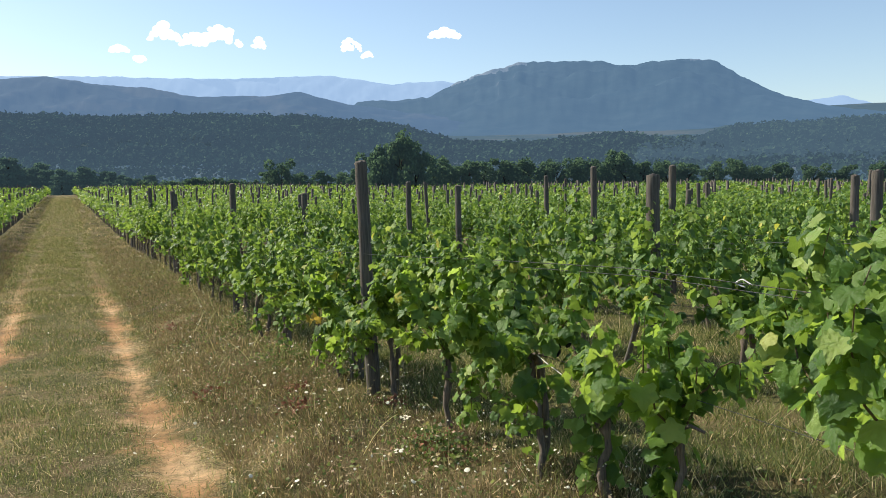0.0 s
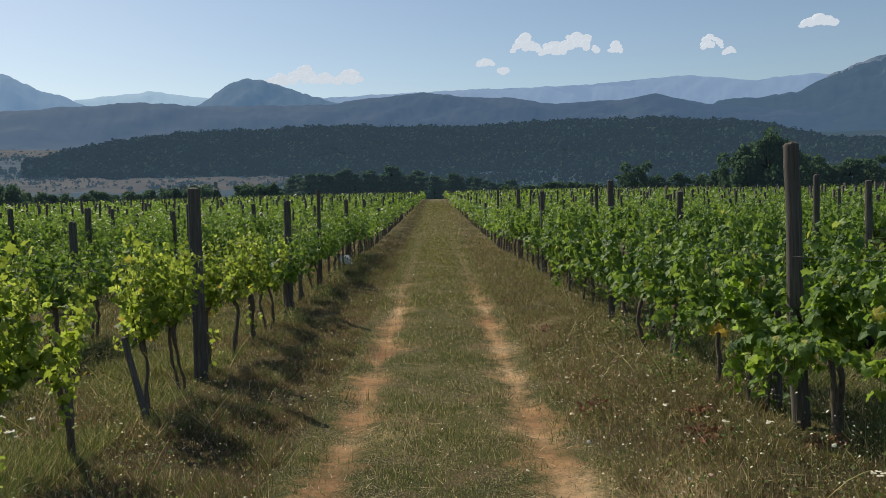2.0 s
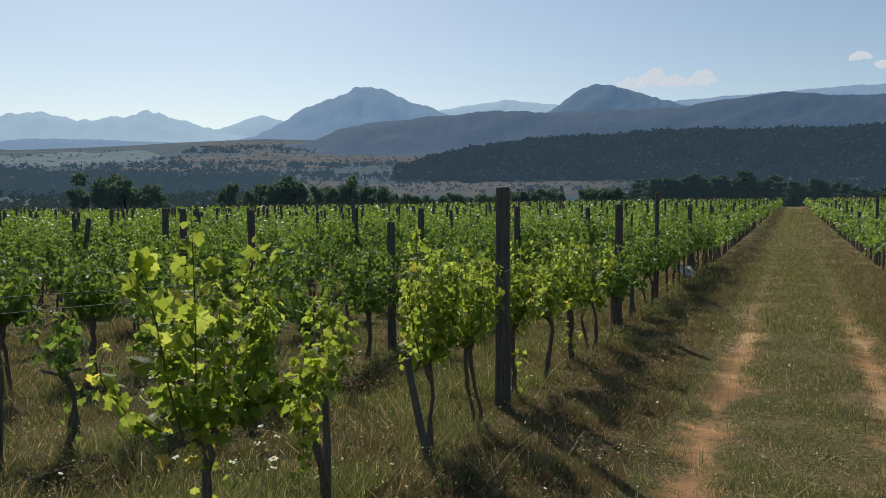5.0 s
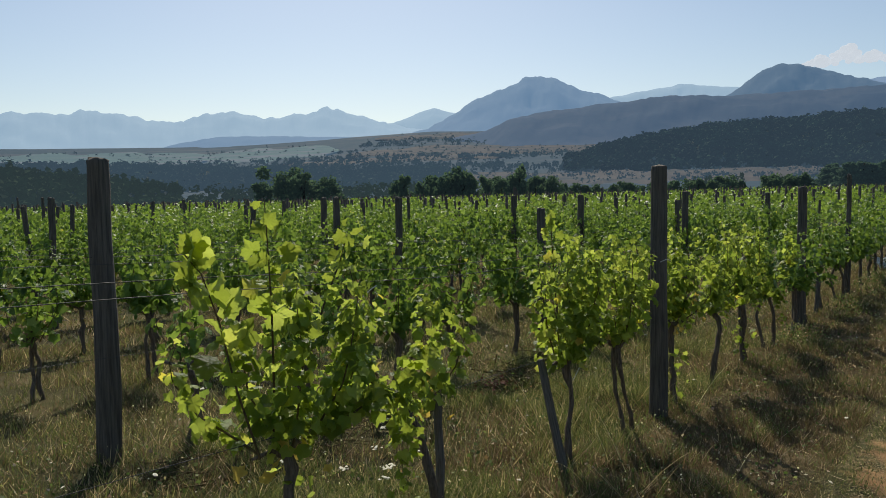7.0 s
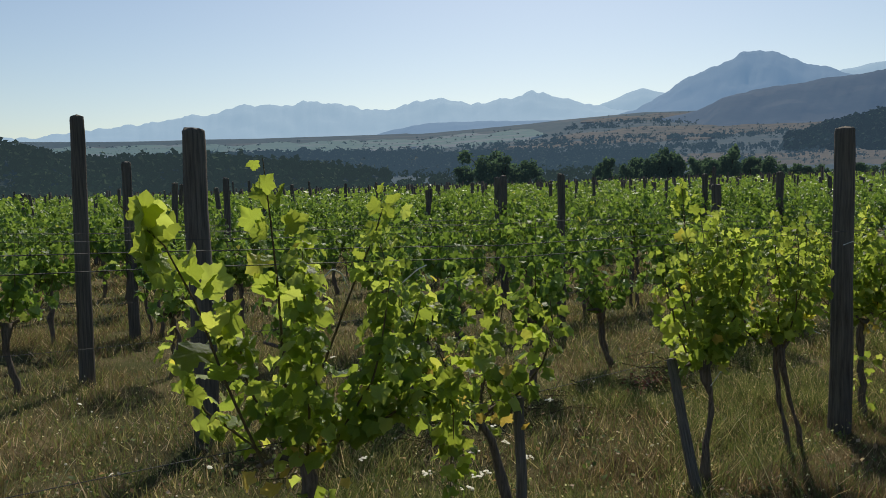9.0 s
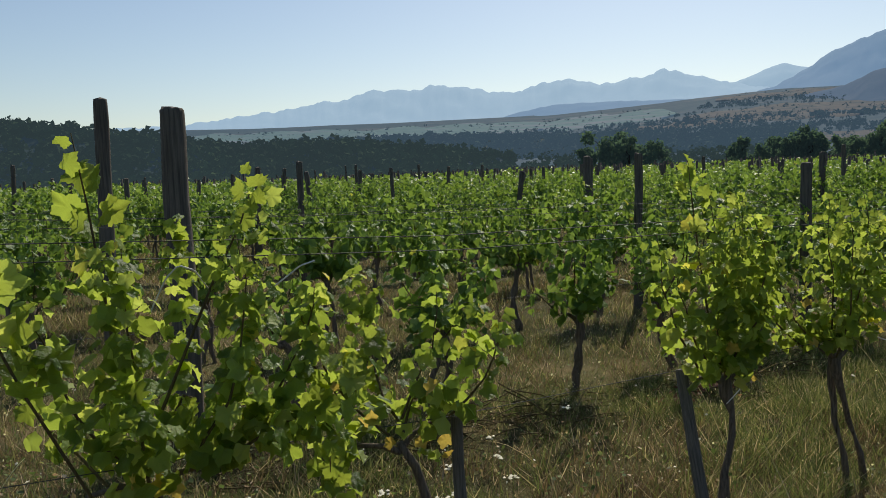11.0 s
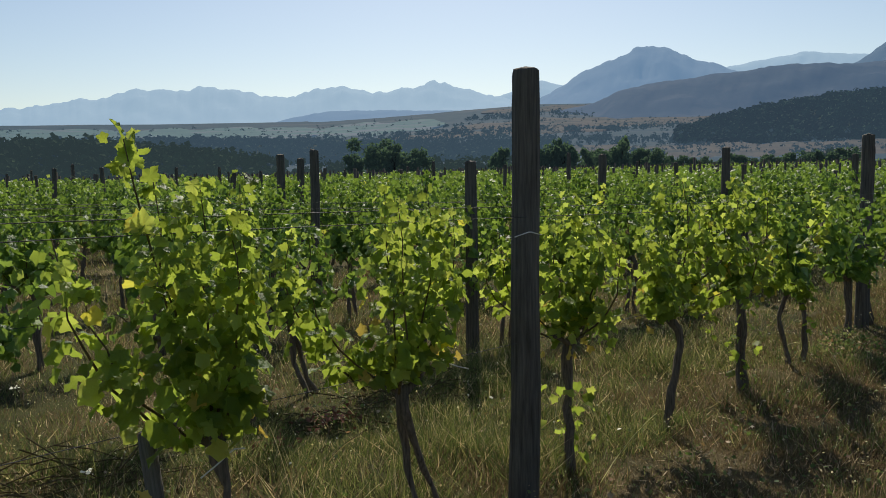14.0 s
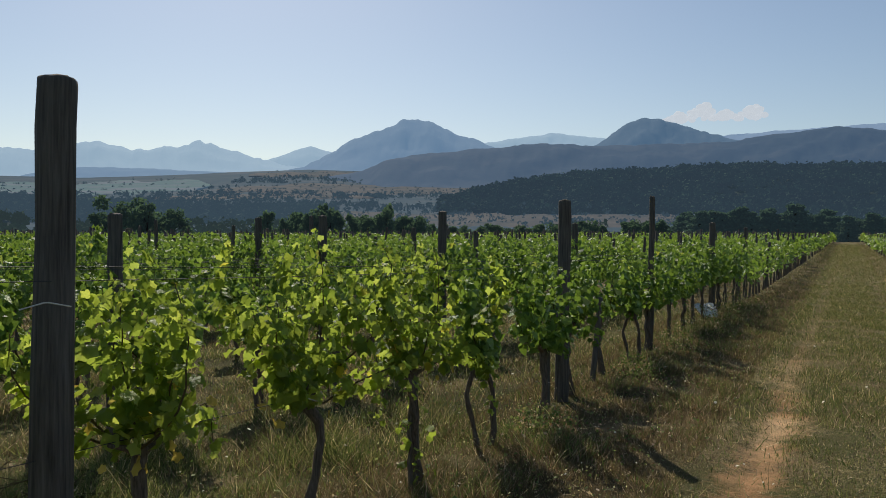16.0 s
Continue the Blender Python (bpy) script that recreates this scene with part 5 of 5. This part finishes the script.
def weed_drifts(x, y):
    return smooth01((fnoise(x * 1.4 + 1, y * 0.8, 2.1) - 0.05) / 0.5)


blades("verge_thatch", "fine matted dead grass over the verge below the vines", 260000, (-3.0, -1.05, 3.5, 28), 0.055, 0.0030, m_brown)
blades("verge_thatch", "fine matted dry grass over the verge", 150000, (1.1, 3.0, 2.5, 28), 0.055, 0.0030, m_dry)
blades("verge_weeds", "matted brown and olive weeds in drifts along the verge", 110000, (-2.5, -1.1, 3.5, 34), 0.085, 0.0032, m_brown, weed_drifts)
blades("verge_green_weeds", "green weeds in drifts along the verge", 60000, (-2.5, -1.1, 3.5, 34), 0.10, 0.0036, m_weed, weed_drifts)
blades("far_verge_weeds", "brown and olive weeds along the verge under the vines", 90000, (1.15, 2.6, 3.0, 34), 0.09, 0.0034, m_brown, weed_drifts)

n = 14000
x, y = rng.uniform(-2.3, 2.4, n), 4 + 26 * rng.uniform(0, 1, n) ** 1.5
a = rng.uniform(0, 2 * np.pi, n)
l, w = rng.uniform(0.02, 0.08, n), 0.0022 * (1 + 0.05 * y)
z = ground_level(x, y) + rng.uniform(0.004, 0.03, n)
c, s = np.cos(a), np.sin(a)
v = np.stack([np.stack([x - l * c - w * s, y - l * s + w * c, z], -1), np.stack([x - l * c + w * s, y - l * s - w * c, z], -1), np.stack([x + l * c, y + l * s, z + 0.01], -1)], 1).reshape(-1, 3)
tagged(new("straw", tri_mesh("straw", v, np.arange(3 * n).reshape(-1, 3), m_dry)), "loose dry straw scattered on the track", "straw", kind="stuff")
n = 190000
x, y = rng.uniform(-5, 4, n), 2 + 24 * rng.uniform(0, 1, n) ** 1.5
ok = rng.uniform(size=n) < np.clip(sides(x, y), 0, 1)
x, y = x[ok], y[ok]
pos = np.stack([x, y, ground_level(x, y) + rng.uniform(0.0, 1, len(x)) ** 1.6 * (0.10 + 0.10 * np.clip(fnoise(x, y, 1.9), 0, 1.5))], -1)
nrm = rng.normal(size=(len(x), 3)) * 0.6 + np.array((0, 0, 1.0))
tagged(new("weeds", tri_mesh("weeds", *scatter_leaves(pos, nrm, rng.uniform(0.010, 1, len(x)) ** 2 * 0.026 + 0.007, RHOMB, rng, False), m_weed)), "low leafy weeds among the dry grass", "weeds", kind="stuff")

hexa = np.array([(0, 0, 0.006)] + [(math.cos(a), math.sin(a), 0) for a in np.linspace(0, 2 * math.pi, 7)[:-1]])
hext = np.array([(0, i + 1, (i + 1) % 6 + 1) for i in range(6)])
UMBELS = ((-3.0, 7.75, 0.18), (-3.05, 7.5, 0.14), (-2.95, 7.35, 0.16), (-3.2, 7.55, 0.2), (-2.85, 7.2, 0.15), (-3.1, 7.15, 0.17), (-3.3, 7.9, 0.16), (-3.6, 8.6, 0.2), (-5.2, 7.9, 0.24), (-5.6, 8.3, 0.26), (-6.0, 7.6, 0.24), (-5.4, 9.0, 0.24), (-5.1, 8.6, 0.22), (-3.4, 7.0, 0.2), (-3.5, 8.0, 0.18), (2.0, 5.2, 0.2), (1.75, 4.7, 0.2), (1.9, 6.2, 0.22), (1.6, 7.2, 0.2), (1.85, 9.0, 0.25))
# larger white umbels between the rows
for i, (x, y, h) in enumerate(UMBELS):
    r = np.random.default_rng(500 + i)
    z = float(ground_level(x, y))
    root = new("white_wildflower")
    root.location = (x, y, z)
    part("stem", tri_mesh("stem", *tube([(0, 0, -0.02), (0.01, 0.0, h * 0.5), (0, 0.01, h)], 0.002, 4), m_green), root)
    florets = [(hexa * (0.009, 0.009, 1) + (*(r.normal(size=2) * 0.014), h + r.normal() * 0.004), hext) for q in range(9)]
    part("flower_head", tri_mesh("flower_head", *join(*florets), m_flower), root, "flat white flower head")
    tagged(root, "white wildflower on a thin stem in the grass", "wildflower", "white wildflowers")

# cut prunings left lying along the second row
twigs = []
for i in range(260):
    x, y = -4.05 + rng.normal() * 0.22, rng.uniform(6.6, 11.8)
    z = float(ground_level(x, y)) + abs(rng.normal()) * 0.05 * (1 + math.sin(y * 2.4))
    a, l = rng.normal() * 0.9 + 1.2, rng.uniform(0.15, 0.5)
    d = np.array((math.cos(a), math.sin(a), rng.normal() * 0.25)) * l
    p = np.array((x, y, z))
    twigs.append(tube([p - d / 2, p + (0, 0, 0.02), p + d / 2], (0.005, 0.004, 0.002), 3, 0.1, cap=False))
tagged(new("prunings", tri_mesh("prunings", *join(*twigs), m_cane)), "brown cut vine prunings heaped between the rows", "prunings", kind="stuff")

# long dry stalks that arch out of the grass
stalks = []
for i in range(110):
    x, y = rng.uniform(-4.4, -1.5) if i % 3 else rng.uniform(1.3, 2.4), rng.uniform(5.2, 16.0)
    z, a, l = float(ground_level(x, y)), rng.uniform(0, 2 * math.pi), rng.uniform(0.2, 0.55)
    lie = rng.uniform(0.3, 1.0)
    p = [(x + l * f * lie * math.cos(a), y + l * f * lie * math.sin(a), z - 0.01 + l * (f - 0.5 * lie * f * f)) for f in (0.0, 0.3, 0.6, 0.85, 1.0)]
    stalks.append(tube(p, np.array((0.0022, 0.002, 0.0017, 0.0013, 0.001)), 3, 0.0, cap=False))
tagged(new("dry_stalks", tri_mesh("dry_stalks", *join(*stalks), m_straw)), "long pale dry stalks arching out of the grass", "grass", kind="stuff")

# pale seed heads that catch the light in the sward
n = 24000
x, y = rng.uniform(-6.5, 2.8, n), 3.5 + 16 * rng.uniform(0, 1, n) ** 1.4
ok = (np.abs(x) > 1.0) & (rng.uniform(size=n) < np.clip(0.5 + 0.5 * fnoise(x, y + 2, 1.4), 0.15, 1))
x, y = x[ok], y[ok]
pos = np.stack([x, y, ground_level(x, y) + rng.uniform(0.03, 0.2, len(x))], -1)
tagged(new("seed_heads", tri_mesh("seed_heads", *scatter_leaves(pos, rng.normal(size=(len(x), 3)), rng.uniform(0.006, 0.016, len(x)), RHOMB, rng, False), m_straw)), "pale dry seed heads in the grass", "grass", kind="stuff")

# small white flower heads over the verges
n = 1700
side = rng.uniform(size=n) < 0.72
x = np.where(side, rng.uniform(0.95, 2.6, n), rng.uniform(-6.5, 0.6, n))
y = np.where(side, 3.5 + 24 * rng.uniform(0, 1, n) ** 1.4, 4.5 + 18 * rng.uniform(0, 1, n))
heads, stalks = [], []
for i in range(n):
    z, h = float(ground_level(x[i], y[i])), rng.uniform(0.08, 0.28)
    rad = rng.choice((0.005, 0.008, 0.014), p=(0.6, 0.32, 0.08))
    tilt = np.array(Euler((rng.normal() * 0.4, rng.normal() * 0.4, 0)).to_matrix())
    heads.append((hexa * (rad, rad, 1) @ tilt.T + (x[i], y[i], z + h), hext))
    stalks.append((np.array([(x[i] - 0.0013, y[i], z), (x[i] + 0.0013, y[i], z), (x[i], y[i], z + h)]), np.array([(0, 1, 2)])))
tagged(new("white_flowers", tri_mesh("white_flowers", *join(*heads), m_flower)), "small white wildflower heads on the verge", "flowers", kind="stuff")
tagged(new("flower_stems", tri_mesh("flower_stems", *join(*stalks), m_green)), "thin green wildflower stems on the verge", "flowers", kind="stuff")


def red_weed(x, y, size, seed):
    r = np.random.default_rng(seed)
    n = 90
    p = r.normal(size=(n, 3)) * np.array((size, size, size * 0.28)) + (0, 0, size * 0.45)
    p[:, 2] = np.abs(p[:, 2])
    me = tri_mesh("red_weed", *scatter_leaves(p, r.normal(size=(n, 3)) + (0, 0, 1), r.uniform(0.015, 0.04, n), LEAF6, r, False), m_red)
    ob = new("red_weed", me)
    ob.location = (x, y, float(ground_level(x, y)))
    return tagged(ob, "withered rust-red weed on the grassy verge", "weed", "red weeds", "stuff")


for i, q in enumerate(((1.38, 8.43, 0.10), (1.8, 6.93, 0.09), (2.14, 5.06, 0.10), (1.5, 12.77, 0.10), (2.33, 6.37, 0.07), (4.74, 4.46, 0.10), (1.95, 7.5, 0.06), (-4.0, 10.3, 0.10), (-3.9, 9.7, 0.08))):
    red_weed(*q, 400 + i)

def weed_clump(x, y, wide, tall, seed):
    """A mound of leafy weeds at the foot of the vines."""
    r = np.random.default_rng(seed)
    n = 760
    p = r.normal(size=(n, 3)) * np.array((wide * 0.5, wide * 0.8, 0))
    p[:, 2] = tall * r.uniform(0.02, 1, n) * np.exp(-0.5 * ((p[:, 0] / wide / 0.7) ** 2 + (p[:, 1] / wide) ** 2))
    ob = new("weed_clump")
    ob.location = (x, y, float(ground_level(x, y)))
    part("leaves", tri_mesh("leaves", *scatter_leaves(p, r.normal(size=(n, 3)) + (0, 0, 0.7), r.uniform(0.012, 0.032, n), RHOMB, r, False), m_weed), ob)
    stalks = [tube([(q[0] * 0.6, q[1] * 0.6, -0.02), tuple(q)], (0.004, 0.002), 3, 0.0, cap=False) for q in p[:26]]
    part("stems", tri_mesh("stems", *join(*stalks), m_cane), ob)
    return tagged(ob, "bushy olive-green weeds at the foot of the vine row", "weeds", "weed clumps", "stuff")


for i, q in enumerate(((-2.1, 19.6, 0.35, 0.45), (-2.15, 21.6, 0.4, 0.5), (-2.0, 23.2, 0.4, 0.45), (-2.2, 14.3, 0.28, 0.28), (-2.15, 17.2, 0.3, 0.32), (-2.1, 26.5, 0.45, 0.5), (2.15, 8.9, 0.25, 0.25), (2.2, 11.4, 0.3, 0.3), (2.1, 5.0, 0.2, 0.18))):
    weed_clump(*q, 600 + i)

# the pale sheet that lies under the row
r = np.random.default_rng(77)
u, w = np.meshgrid(np.linspace(-0.55, 0.55, 15), np.linspace(0, 1, 12), indexing="ij")
sv = np.stack([u + 0.05 * r.normal(size=u.shape), -0.25 * w + 0.06 * np.sin(u * 9 + w * 4), 0.42 * (1 - w) ** 0.8 + 0.035 * r.normal(size=u.shape) + 0.03], -1).reshape(-1, 3)
sheet = new("plastic_sheet", tri_mesh("plastic_sheet", sv, grid_tris(15, 12), m_sheet, True))
sheet.matrix_basis = pose(-2.5, 24.3, float(ground_level(-2.5, 24.3)), 0, 0, 70) @ Matrix.Scale(0.62, 4)
tagged(sheet, "crumpled pale plastic sheet draped at the foot of the vines", "plastic sheet")
